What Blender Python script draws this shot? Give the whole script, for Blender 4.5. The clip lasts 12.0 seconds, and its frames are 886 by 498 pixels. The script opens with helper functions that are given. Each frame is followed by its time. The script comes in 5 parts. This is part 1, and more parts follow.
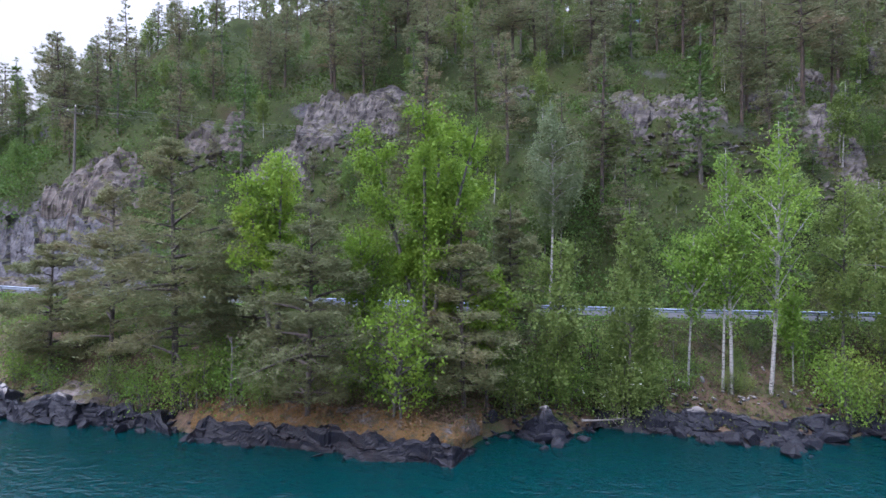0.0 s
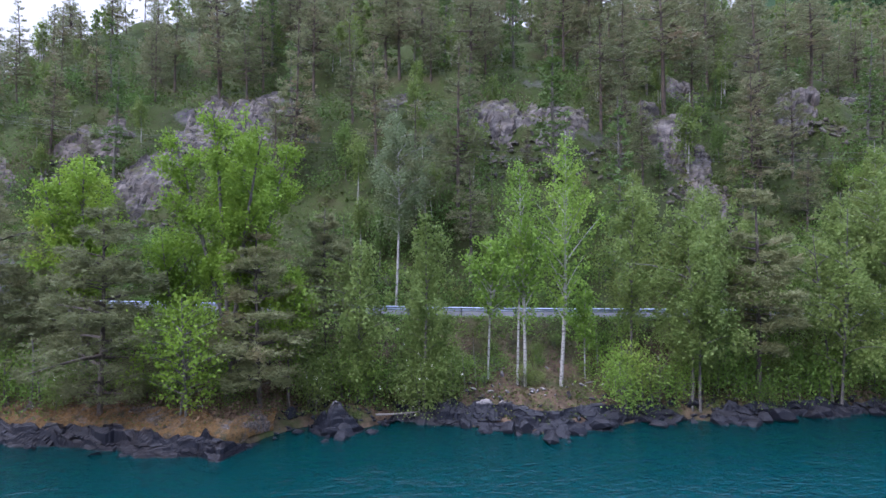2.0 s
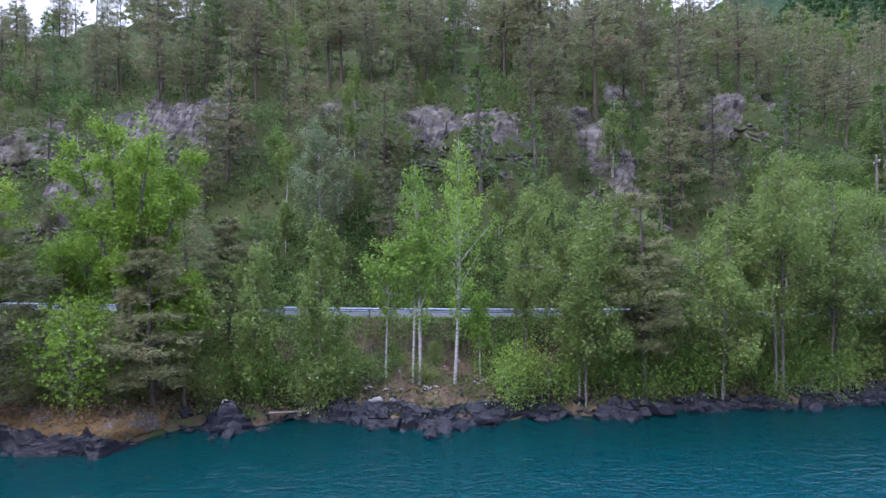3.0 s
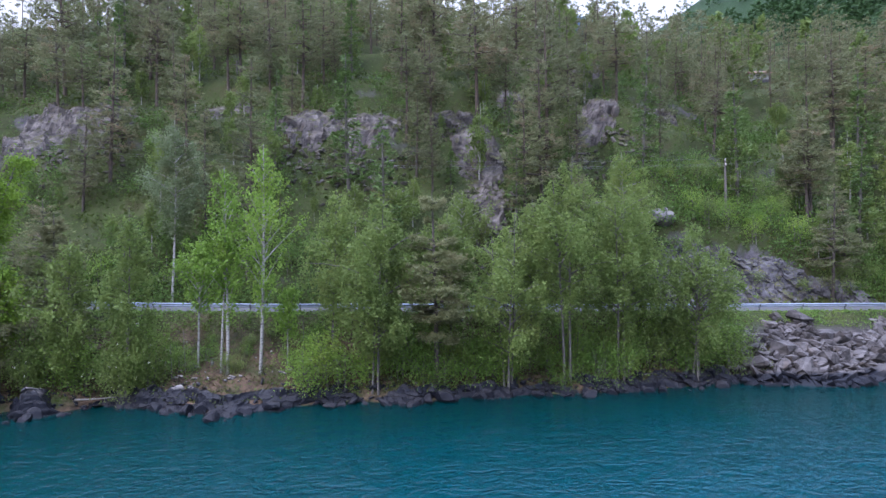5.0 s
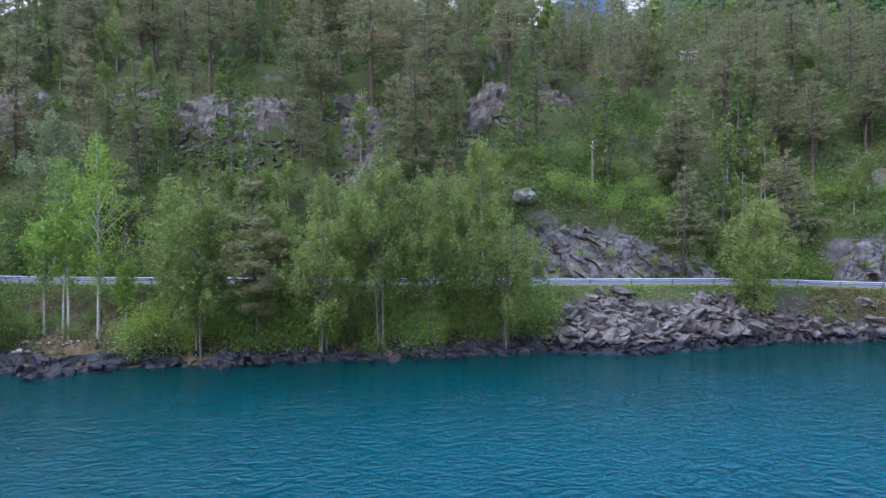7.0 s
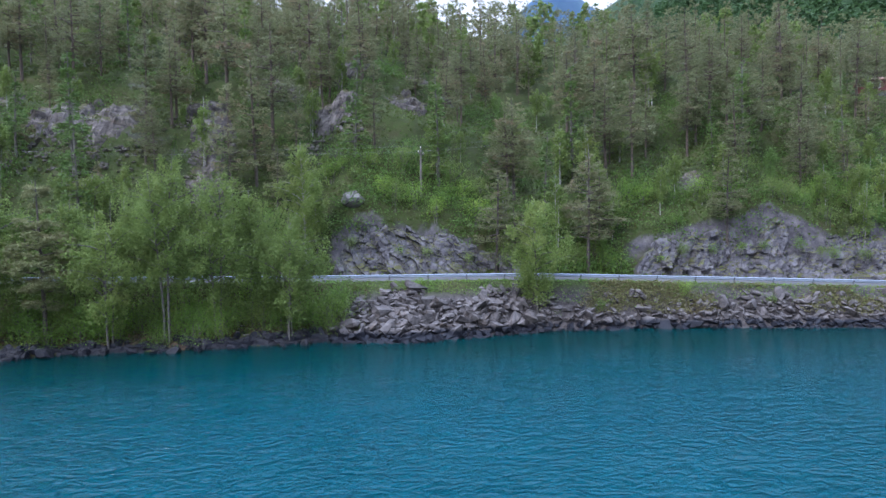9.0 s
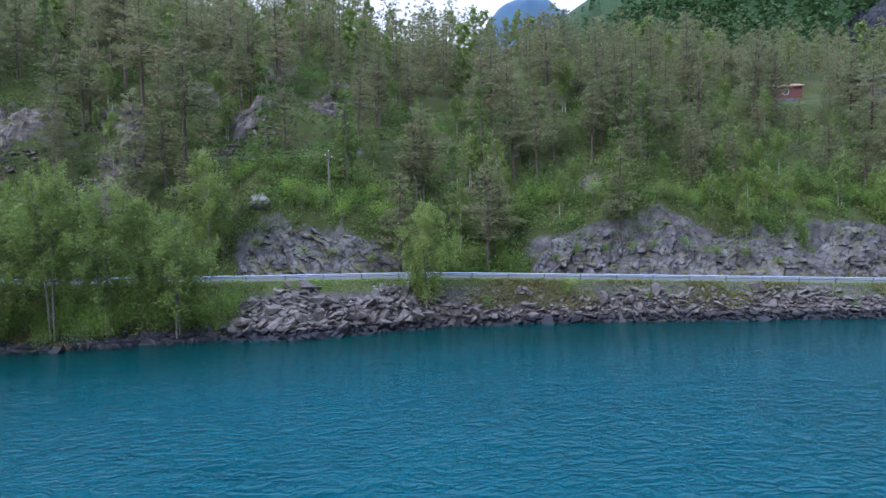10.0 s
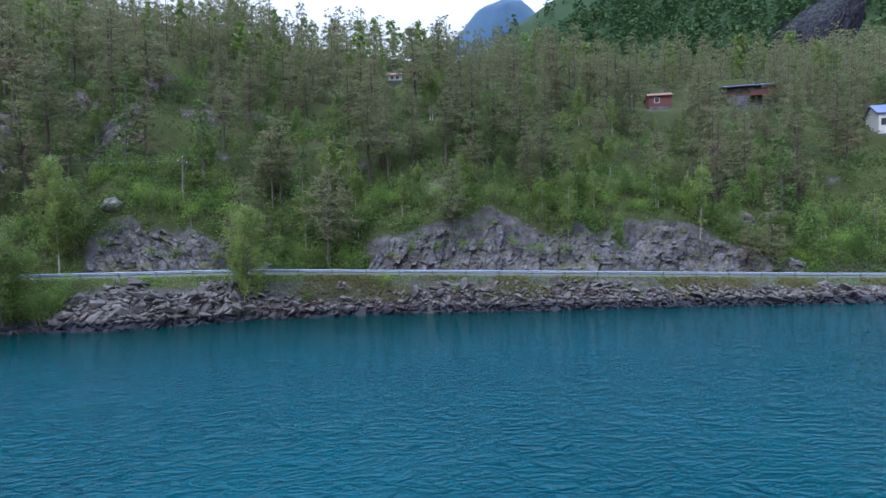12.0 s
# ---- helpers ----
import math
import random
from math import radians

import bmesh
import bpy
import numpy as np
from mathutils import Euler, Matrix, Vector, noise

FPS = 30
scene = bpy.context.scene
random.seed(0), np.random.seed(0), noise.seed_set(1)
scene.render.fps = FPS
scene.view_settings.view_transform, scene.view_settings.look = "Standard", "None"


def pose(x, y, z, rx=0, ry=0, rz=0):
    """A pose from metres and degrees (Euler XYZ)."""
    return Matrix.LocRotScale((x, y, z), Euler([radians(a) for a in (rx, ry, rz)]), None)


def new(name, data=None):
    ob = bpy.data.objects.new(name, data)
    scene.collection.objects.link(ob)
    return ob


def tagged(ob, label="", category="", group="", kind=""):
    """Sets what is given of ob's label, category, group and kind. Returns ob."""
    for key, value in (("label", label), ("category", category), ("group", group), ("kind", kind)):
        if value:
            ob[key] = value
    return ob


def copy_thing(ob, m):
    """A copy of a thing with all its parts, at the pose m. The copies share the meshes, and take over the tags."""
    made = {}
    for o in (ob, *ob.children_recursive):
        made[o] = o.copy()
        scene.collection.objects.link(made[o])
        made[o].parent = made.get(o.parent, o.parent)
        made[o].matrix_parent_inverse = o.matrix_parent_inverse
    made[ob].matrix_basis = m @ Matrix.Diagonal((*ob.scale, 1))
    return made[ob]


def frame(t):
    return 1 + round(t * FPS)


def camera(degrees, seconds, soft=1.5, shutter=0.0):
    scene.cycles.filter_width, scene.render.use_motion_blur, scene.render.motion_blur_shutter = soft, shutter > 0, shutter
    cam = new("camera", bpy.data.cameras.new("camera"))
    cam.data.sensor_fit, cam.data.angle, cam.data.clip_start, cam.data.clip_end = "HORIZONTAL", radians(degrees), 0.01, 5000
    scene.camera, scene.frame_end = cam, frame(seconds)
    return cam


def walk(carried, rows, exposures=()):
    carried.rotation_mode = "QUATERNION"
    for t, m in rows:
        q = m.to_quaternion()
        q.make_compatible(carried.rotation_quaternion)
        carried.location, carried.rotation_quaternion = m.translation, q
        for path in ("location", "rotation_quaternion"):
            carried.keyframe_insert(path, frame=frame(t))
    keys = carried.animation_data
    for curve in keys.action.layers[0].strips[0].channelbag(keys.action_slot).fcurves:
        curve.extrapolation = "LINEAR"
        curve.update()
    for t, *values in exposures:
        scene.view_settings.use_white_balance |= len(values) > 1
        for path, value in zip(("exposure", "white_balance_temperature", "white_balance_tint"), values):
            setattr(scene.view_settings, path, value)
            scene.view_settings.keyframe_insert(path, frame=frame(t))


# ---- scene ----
cam = camera(76.9, 12.0)
EXPOSURE = 2.38
METRES, EYE, TILT, LEAN, TURN = 92.0, 10.85, 0.0, 0.0, 0.0
ROWS = [
    (0.0, 0.0, 0.0, 0.0, 0.0, 0.0, -0.0),
    (0.5, 0.0251, -0.0026, -0.0006, -0.86, 0.16, 0.12),
    (1.0, 0.0517, -0.0068, -0.0015, -1.92, 0.32, 0.22),
    (1.5, 0.0802, -0.0127, -0.0023, -2.69, 0.44, 0.31),
    (2.0, 0.1098, -0.0197, -0.0022, -3.44, 0.5, 0.37),
    (2.5, 0.141, -0.0278, -0.002, -4.13, 0.56, 0.45),
    (3.0, 0.1733, -0.0366, -0.0021, -4.82, 0.64, 0.48),
    (3.5, 0.2072, -0.0465, -0.002, -5.59, 0.72, 0.53),
    (5.5, 0.355, -0.0944, -0.0036, -5.28, 0.18, 0.43),
    (6.0, 0.3944, -0.1076, -0.0034, -4.9, -0.98, 0.38),
    (6.5, 0.4345, -0.1214, -0.0037, -4.57, -1.73, 0.38),
    (8.5, 0.6171, -0.1817, -0.0061, -4.01, -1.85, 0.6),
    (9.0, 0.6627, -0.198, -0.0069, -6.45, -1.78, 0.9),
    (9.5, 0.7072, -0.2156, -0.0082, -8.11, -1.71, 1.11),
    (10.0, 0.7537, -0.2353, -0.0101, -8.88, -1.61, 1.22),
    (10.5, 0.7995, -0.2565, -0.0126, -8.91, -1.46, 1.26),
    (11.0, 0.8468, -0.2794, -0.0146, -9.02, -1.42, 1.33),
    (11.5, 0.8941, -0.3031, -0.0157, -9.53, -1.46, 1.36),
    (12.0, 0.9405, -0.3278, -0.0182, -10.69, -1.42, 1.48),
]
walk(cam, [(t, pose(0, 0, EYE, TILT, LEAN, TURN) @ pose(METRES * x, METRES * y, METRES * z, 90 + pitch, roll, yaw)) for t, x, y, z, yaw, pitch, roll in ROWS],
     exposures=[(0.0, EXPOSURE, 5600, 24), (3.5, EXPOSURE + 0.12, 5450, 27), (6.0, EXPOSURE + 0.06, 5480, 24), (9.3, EXPOSURE + 0.1, 5450, 18), (10.5, EXPOSURE - 0.12, 5440, 17), (12.0, EXPOSURE - 0.2, 5420, 16)])

# ---- daylight: a bright veiled sky, the sun soft and weak to the left ----
SKY_STRENGTH = 0.15
SUN_ELEVATION, SUN_AZIMUTH = 46.0, -126.0      # degrees; azimuth from +y, to the left
world = bpy.data.worlds.new("sky_world")
scene.world = world
world.use_nodes = True
wn = world.node_tree.nodes
sky = wn.new("ShaderNodeTexSky")
sky.sky_type = "NISHITA"
sky.sun_disc = False
sky.sun_elevation = radians(SUN_ELEVATION)
sky.sun_rotation = radians(SUN_AZIMUTH)
sky.air_density, sky.dust_density, sky.ozone_density = 1.0, 1.6, 1.0
wn["Background"].inputs["Strength"].default_value = SKY_STRENGTH
# cloud veil over the blue: pale and warm towards the horizon, cool and several times brighter overhead
ray = wn.new("ShaderNodeTexCoord")
axes = wn.new("ShaderNodeSeparateXYZ")
height = wn.new("ShaderNodeMath")
height.operation, height.inputs[1].default_value, height.use_clamp = "POWER", 1.85, True
cloud = wn.new("ShaderNodeMix")
cloud.data_type = "RGBA"
cloud.inputs[6].default_value, cloud.inputs[7].default_value = (0.86, 0.78, 0.61, 1), (5.9, 6.7, 7.8, 1)
veil = wn.new("ShaderNodeMix")
veil.data_type = "RGBA"
veil.inputs[0].default_value = 0.95
for a, b in ((ray.outputs["Generated"], axes.inputs[0]), (axes.outputs[2], height.inputs[0]), (height.outputs[0], cloud.inputs[0]), (sky.outputs["Color"], veil.inputs[6]), (cloud.outputs[2], veil.inputs[7]),
             (veil.outputs[2], wn["Background"].inputs["Color"])):
    world.node_tree.links.new(a, b)

sun_data = bpy.data.lights.new("sun", "SUN")
sun_data.energy, sun_data.angle, sun_data.color = 0.62, radians(25), (1.0, 0.94, 0.86)
sun = new("sun", sun_data)
a, e = radians(SUN_AZIMUTH), radians(SUN_ELEVATION)
to_sun = Vector((math.sin(a) * math.cos(e), math.cos(a) * math.cos(e), math.sin(e)))
sun.matrix_world = Matrix.Translation((0, 60, 150)) @ to_sun.to_track_quat("Z", "Y").to_matrix().to_4x4()


# ---- materials ----
class Nodes:
    def __init__(self, name, roughness=0.8):
        self.m = bpy.data.materials.new(name)
        self.m.use_nodes = True
        self.t = self.m.node_tree
        self.b = self.t.nodes["Principled BSDF"]
        self.b.inputs["Roughness"].default_value = roughness
        self.geo = self.t.nodes.new("ShaderNodeNewGeometry")
        self.obj = self.t.nodes.new("ShaderNodeObjectInfo")
        self.where = self.geo.outputs["Position"]

    def put(self, value, socket):
        if isinstance(value, bpy.types.NodeSocket):
            self.t.links.new(value, socket)
        elif isinstance(value, (tuple, list)) and socket.type == "RGBA":
            socket.default_value = (*value, 1.0)
        else:
            socket.default_value = value

    def scaled(self, sx, sy, sz, turn=0.0):
        n = self.t.nodes.new("ShaderNodeMapping")
        n.inputs["Scale"].default_value = (sx, sy, sz)
        n.inputs["Rotation"].default_value = (0, 0, radians(turn))
        self.put(self.where, n.inputs["Vector"])
        return n.outputs[0]

    def noise(self, scale, detail=4.0, rough=0.6, vector=None, distort=0.0):
        n = self.t.nodes.new("ShaderNodeTexNoise")
        n.inputs["Scale"].default_value = scale
        n.inputs["Detail"].default_value = detail
        n.inputs["Roughness"].default_value = rough
        n.inputs["Distortion"].default_value = distort
        self.put(vector or self.where, n.inputs["Vector"])
        return n.outputs["Fac"]

    def cells(self, scale, vector=None, feature="DISTANCE_TO_EDGE"):
        n = self.t.nodes.new("ShaderNodeTexVoronoi")
        n.feature = feature
        n.inputs["Scale"].default_value = scale
        self.put(vector or self.where, n.inputs["Vector"])
        return n.outputs["Distance"]

    def ramp(self, fac, stops):
        n = self.t.nodes.new("ShaderNodeValToRGB")
        while len(n.color_ramp.elements) < len(stops):
            n.color_ramp.elements.new(0.5)
        for el, (p, c) in zip(n.color_ramp.elements, stops):
            el.position = p
            el.color = (*c, 1.0) if isinstance(c, (tuple, list)) else (c, c, c, 1.0)
        self.put(fac, n.inputs["Fac"])
        return n.outputs["Color"]

    def mix(self, fac, c1, c2, how="MIX"):
        n = self.t.nodes.new("ShaderNodeMix")
        n.data_type, n.blend_type = "RGBA", how
        self.put(fac, n.inputs[0])
        self.put(c1, n.inputs[6])
        self.put(c2, n.inputs[7])
        return n.outputs[2]

    def calc(self, how, v1, v2=0.0):
        n = self.t.nodes.new("ShaderNodeMath")
        n.operation = how
        self.put(v1, n.inputs[0])
        self.put(v2, n.inputs[1])
        return n.outputs[0]

    def parts(self, vector):
        n = self.t.nodes.new("ShaderNodeSeparateXYZ")
        self.put(vector, n.inputs[0])
        return n.outputs

    def span(self, value, lo, hi):
        n = self.t.nodes.new("ShaderNodeMapRange")
        n.inputs["From Min"].default_value, n.inputs["From Max"].default_value = lo, hi
        self.put(value, n.inputs["Value"])
        return n.outputs[0]

    def bump(self, height, strength=0.5, distance=0.05):
        n = self.t.nodes.new("ShaderNodeBump")
        n.inputs["Strength"].default_value = strength
        n.inputs["Distance"].default_value = distance
        self.put(height, n.inputs["Height"])
        self.t.links.new(n.outputs[0], self.b.inputs["Normal"])

    def colour(self, c):
        self.put(c, self.b.inputs["Base Color"])
        return self


def leaf_material(name, dark, light, odd, through_light=0.35, rough=0.6):
    """Leaves: each leaf and each tree takes its own tone between two colours, with some of a third."""
    n = Nodes(name, rough)
    tone = n.calc("ADD", n.calc("MULTIPLY", n.calc("ADD", n.geo.outputs["Random Per Island"], n.obj.outputs["Random"]), 0.32), n.calc("MULTIPLY", n.span(n.noise(2.0, 3.0, 0.7), 0.38, 0.62), 0.36))
    base = n.mix(tone, dark, light)
    patch = n.span(n.noise(0.35, 2.0), 0.5, 0.72)
    c = n.mix(n.calc("MULTIPLY", patch, n.obj.outputs["Random"]), base, odd)
    n.colour(c)
    n.b.inputs["Specular IOR Level"].default_value = 0.25
    glow = n.t.nodes.new("ShaderNodeBsdfTranslucent")
    n.put(c, glow.inputs["Color"])
    both = n.t.nodes.new("ShaderNodeMixShader")
    both.inputs[0].default_value = through_light
    n.t.links.new(n.b.outputs[0], both.inputs[1])
    n.t.links.new(glow.outputs[0], both.inputs[2])
    n.t.links.new(both.outputs[0], n.t.nodes["Material Output"].inputs["Surface"])
    return n.m


PINE_LEAF = leaf_material("pine_needles", (0.105, 0.118, 0.056), (0.225, 0.235, 0.106), (0.205, 0.165, 0.09), 0.38)
HILL_LEAF = leaf_material("hillside_pine_needles", (0.085, 0.100, 0.050), (0.225, 0.235, 0.114), (0.225, 0.160, 0.105), 0.44)
SPRUCE_LEAF = leaf_material("spruce_needles", (0.055, 0.10, 0.03), (0.13, 0.20, 0.045), (0.15, 0.17, 0.04), 0.25)
BIRCH_LEAF = leaf_material("birch_leaves", (0.092, 0.136, 0.036), (0.208, 0.275, 0.072), (0.21, 0.24, 0.07), 0.5)
PALE_LEAF = leaf_material("pale_birch_leaves", (0.10, 0.135, 0.065), (0.19, 0.235, 0.12), (0.20, 0.21, 0.10), 0.5)
ASPEN_LEAF = leaf_material("aspen_leaves", (0.112, 0.198, 0.030), (0.235, 0.362, 0.056), (0.25, 0.33, 0.06), 0.45)
HILL_ASPEN = leaf_material("hillside_aspen_leaves", (0.075, 0.130, 0.034), (0.160, 0.245, 0.060), (0.19, 0.24, 0.06), 0.45)
MAPLE_LEAF = leaf_material("yellow_green_leaves", (0.105, 0.185, 0.020), (0.215, 0.325, 0.036), (0.24, 0.31, 0.04), 0.45)
LITTER_LEAF = leaf_material("dead_leaves", (0.045, 0.032, 0.022), (0.13, 0.085, 0.055), (0.17, 0.10, 0.05), 0.1)
SHRUB_LEAF = leaf_material("shrub_leaves", (0.075, 0.140, 0.028), (0.175, 0.285, 0.052), (0.20, 0.235, 0.05), 0.5)
THICKET_LEAF = leaf_material("thicket_leaves", (0.055, 0.105, 0.024), (0.135, 0.220, 0.046), (0.15, 0.18, 0.045), 0.45)
HEATH_LEAF = leaf_material("heath_leaves", (0.040, 0.062, 0.014), (0.095, 0.135, 0.026), (0.11, 0.08, 0.032), 0.3)
STRAW_LEAF = leaf_material("straw_grass", (0.090, 0.095, 0.036), (0.190, 0.175, 0.075), (0.16, 0.11, 0.065), 0.3)
BLOSSOM = leaf_material("white_blossom", (0.60, 0.62, 0.50), (0.78, 0.78, 0.68), (0.7, 0.7, 0.6), 0.3)
FAR_LEAF = leaf_material("far_conifers", (0.035, 0.075, 0.030), (0.085, 0.155, 0.045), (0.12, 0.18, 0.04), 0.2)


def bark_material(name, low, high, dark, split=9.0):
    n = Nodes(name, 0.9)
    stripes = n.noise(3.0, 5.0, 0.7, n.scaled(3, 3, 0.7))
    base = n.mix(n.span(n.parts(n.where)[2], split - 4, split + 4), low, high)
    n.colour(n.mix(n.span(stripes, 0.42, 0.62), dark, base))
    n.bump(stripes, 0.8, 0.03)
    return n.m


PINE_BARK = bark_material("pine_bark", (0.11, 0.09, 0.08), (0.115, 0.08, 0.058), (0.04, 0.033, 0.03), 18.0)
DARK_BARK = bark_material("dark_bark", (0.13, 0.12, 0.11), (0.15, 0.14, 0.12), (0.06, 0.055, 0.05))
n = Nodes("birch_bark", 0.7)
marks = n.noise(2.0, 4.0, 0.7, n.scaled(1.2, 1.2, 6.0))
n.colour(n.mix(n.span(marks, 0.52, 0.62), n.mix(n.noise(1.1), (0.22, 0.212, 0.195), (0.36, 0.345, 0.325)), (0.035, 0.032, 0.03)))
n.bump(marks, 0.4, 0.02)
BIRCH_BARK = n.m
n = Nodes("weathered_wood", 0.85)
grain = n.noise(4.0, 5.0, 0.6, n.scaled(8, 8, 0.6))
n.colour(n.ramp(grain, [(0.3, (0.09, 0.08, 0.07)), (0.7, (0.20, 0.185, 0.17))]))
n.bump(grain, 0.5, 0.02)
GREY_WOOD = n.m


def rock_nodes(name, pale, mid, dark, warm, moss=None, wet=True, growth=0.95, stain=1.30, tops=0.75):
    """Fractured bedrock: layered tones, cracks, lichen, and the dark stain of the waterline."""
    n = Nodes(name, 0.85)
    n.b.inputs["Specular IOR Level"].default_value = 0.15
    layers = n.noise(0.5, 6.0, 0.65, n.scaled(1.0, 1.0, 2.2), 0.6)
    fine = n.noise(5.0, 6.0, 0.7)
    c = n.ramp(layers, [(0.36, dark), (0.49, mid), (0.60, pale)])
    c = n.mix(n.span(fine, 0.35, 0.75), c, n.mix(0.5, c, pale))
    c = n.mix(n.calc("MULTIPLY", n.span(n.noise(0.9, 5.0, 0.7), 0.56, 0.68), 0.6), c, warm)
    bent = n.t.nodes.new("ShaderNodeVectorMath")
    n.put(n.scaled(1.0, 1.0, 0.55, 25.0), bent.inputs[0])
    n.put(n.calc("MULTIPLY", n.noise(0.8, 4.0), 2.2), bent.inputs[1])
    crack = n.cells(0.55, bent.outputs[0])
    c = n.mix(n.calc("MULTIPLY", n.span(crack, 0.04, 0.0), 0.85), c, (0.018, 0.016, 0.018))
    up = n.parts(n.geo.outputs["Normal"])[2]
    if moss:
        spread = n.calc("ADD", n.calc("MULTIPLY", up, 0.75), n.noise(0.45, 5.0, 0.7))
        c = n.mix(n.span(spread, growth, growth + 0.2), c, n.mix(n.noise(1.7, 4.0), *moss))
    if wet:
        # paler on upward faces, broken up by noise
        up_facing = n.calc("ADD", n.calc("MULTIPLY", up, 0.6), n.calc("MULTIPLY", n.noise(1.3, 5.0, 0.7), 0.9))
        c = n.mix(n.calc("MULTIPLY", n.span(up_facing, 0.72, 0.9), tops), c, (0.30, 0.28, 0.275))
        level = n.calc("ADD", n.parts(n.where)[2], n.calc("MULTIPLY", n.noise(0.7, 4.0), -0.9))
        damp = n.span(level, stain, stain - 0.3)
        c = n.mix(n.calc("MULTIPLY", damp, 0.93), c, (0.006, 0.0075, 0.013))
        n.put(n.calc("SUBTRACT", 0.85, n.calc("MULTIPLY", damp, 0.35)), n.b.inputs["Roughness"])
    n.colour(c)
    n.bump(n.calc("ADD", fine, n.calc("MULTIPLY", n.noise(1.4, 6.0, 0.7), 2.0)), 0.55, 0.10)
    return n.m


CLIFF = rock_nodes("cliff_rock", (0.142, 0.136, 0.146), (0.082, 0.079, 0.088), (0.030, 0.029, 0.034), (0.125, 0.102, 0.08),
                   ((0.05, 0.065, 0.02), (0.09, 0.078, 0.035)), wet=False, growth=0.88)
WARM_CLIFF = rock_nodes("weathered_cliff_rock", (0.175, 0.15, 0.135), (0.10, 0.084, 0.076), (0.04, 0.034, 0.033), (0.15, 0.11, 0.08),
                        ((0.05, 0.055, 0.02), (0.09, 0.068, 0.032)), wet=False, growth=0.98)
OUTCROP = rock_nodes("outcrop_rock", (0.165, 0.146, 0.134), (0.080, 0.071, 0.069), (0.028, 0.025, 0.026), (0.125, 0.095, 0.07),
                     ((0.035, 0.045, 0.016), (0.07, 0.055, 0.028)), wet=False, growth=0.88)
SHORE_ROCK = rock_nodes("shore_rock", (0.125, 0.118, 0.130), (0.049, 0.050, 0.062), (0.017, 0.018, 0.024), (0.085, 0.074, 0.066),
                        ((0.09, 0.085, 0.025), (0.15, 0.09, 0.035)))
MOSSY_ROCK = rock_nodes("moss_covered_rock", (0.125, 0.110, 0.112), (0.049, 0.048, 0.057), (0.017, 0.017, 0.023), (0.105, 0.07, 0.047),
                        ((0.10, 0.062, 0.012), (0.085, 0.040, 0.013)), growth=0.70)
CRAG = rock_nodes("dark_crag_rock", (0.036, 0.037, 0.050), (0.020, 0.021, 0.030), (0.009, 0.009, 0.013), (0.03, 0.028, 0.026), ((0.02, 0.035, 0.012), (0.03, 0.045, 0.016)), wet=False, growth=0.9)
BOULDER = rock_nodes("boulder_rock", (0.20, 0.190, 0.185), (0.13, 0.122, 0.120), (0.06, 0.056, 0.056), (0.15, 0.125, 0.10), wet=False)
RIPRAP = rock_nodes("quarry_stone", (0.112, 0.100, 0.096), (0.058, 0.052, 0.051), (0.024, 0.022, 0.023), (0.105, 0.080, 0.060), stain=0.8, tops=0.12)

# forest floor on the slope, bare rock where it is steep
n = Nodes("hillside_ground", 0.95)
n.b.inputs["Specular IOR Level"].default_value = 0.15
up = n.parts(n.geo.outputs["Normal"])[2]
green = n.ramp(n.noise(0.16, 5.0, 0.65), [(0.34, (0.020, 0.030, 0.010)), (0.52, (0.040, 0.060, 0.014)), (0.70, (0.052, 0.040, 0.022))])
green = n.mix(n.span(n.noise(2.6, 5.0, 0.7), 0.4, 0.7), green, (0.045, 0.045, 0.022))
stone = n.ramp(n.noise(0.6, 6.0, 0.7), [(0.32, (0.035, 0.032, 0.037)), (0.5, (0.085, 0.078, 0.085)), (0.68, (0.15, 0.138, 0.14))])
bare = n.calc("ADD", n.calc("MULTIPLY", up, -1.0), n.calc("MULTIPLY", n.noise(0.11, 5.0, 0.65), 0.9))
bare = n.calc("SUBTRACT", bare, n.span(n.parts(n.where)[1], 90.0, 170.0))
soil = n.mix(n.span(bare, 0.05, 0.16), green, stone)
level = n.parts(n.where)[2]
litter = n.ramp(n.noise(1.3, 6.0, 0.7), [(0.35, (0.035, 0.027, 0.02)), (0.55, (0.10, 0.068, 0.045)), (0.75, (0.15, 0.105, 0.075))])
soil = n.mix(n.calc("MULTIPLY", n.span(n.noise(0.4, 4.0), 0.35, 0.55), n.calc("MULTIPLY", n.span(level, 6.0, 4.0), n.span(n.parts(n.where)[0], 60.0, 54.0))), soil, litter)
gravel = n.ramp(n.noise(2.2, 6.0, 0.7), [(0.35, (0.022, 0.020, 0.022)), (0.55, (0.07, 0.062, 0.06)), (0.72, (0.10, 0.09, 0.08))])
soil = n.mix(n.calc("MULTIPLY", n.span(level, 4.6, 3.6), n.span(n.parts(n.where)[0], 54.0, 58.0)), soil, gravel)
soil = n.mix(n.span(n.parts(n.where)[1], 140.0, 200.0), soil, n.mix(n.noise(0.05, 5.0), (0.012, 0.028, 0.010), (0.024, 0.046, 0.016)))
sand = n.mix(n.noise(0.25, 4.0), (0.11, 0.095, 0.05), (0.03, 0.032, 0.025))
n.colour(n.mix(n.span(level, 0.1, -0.1), soil, sand))
n.bump(n.calc("ADD", n.noise(3.0, 6.0, 0.7), n.calc("MULTIPLY", n.noise(0.8, 4.0), 2.0)), 0.9, 0.15)
GROUND = n.m

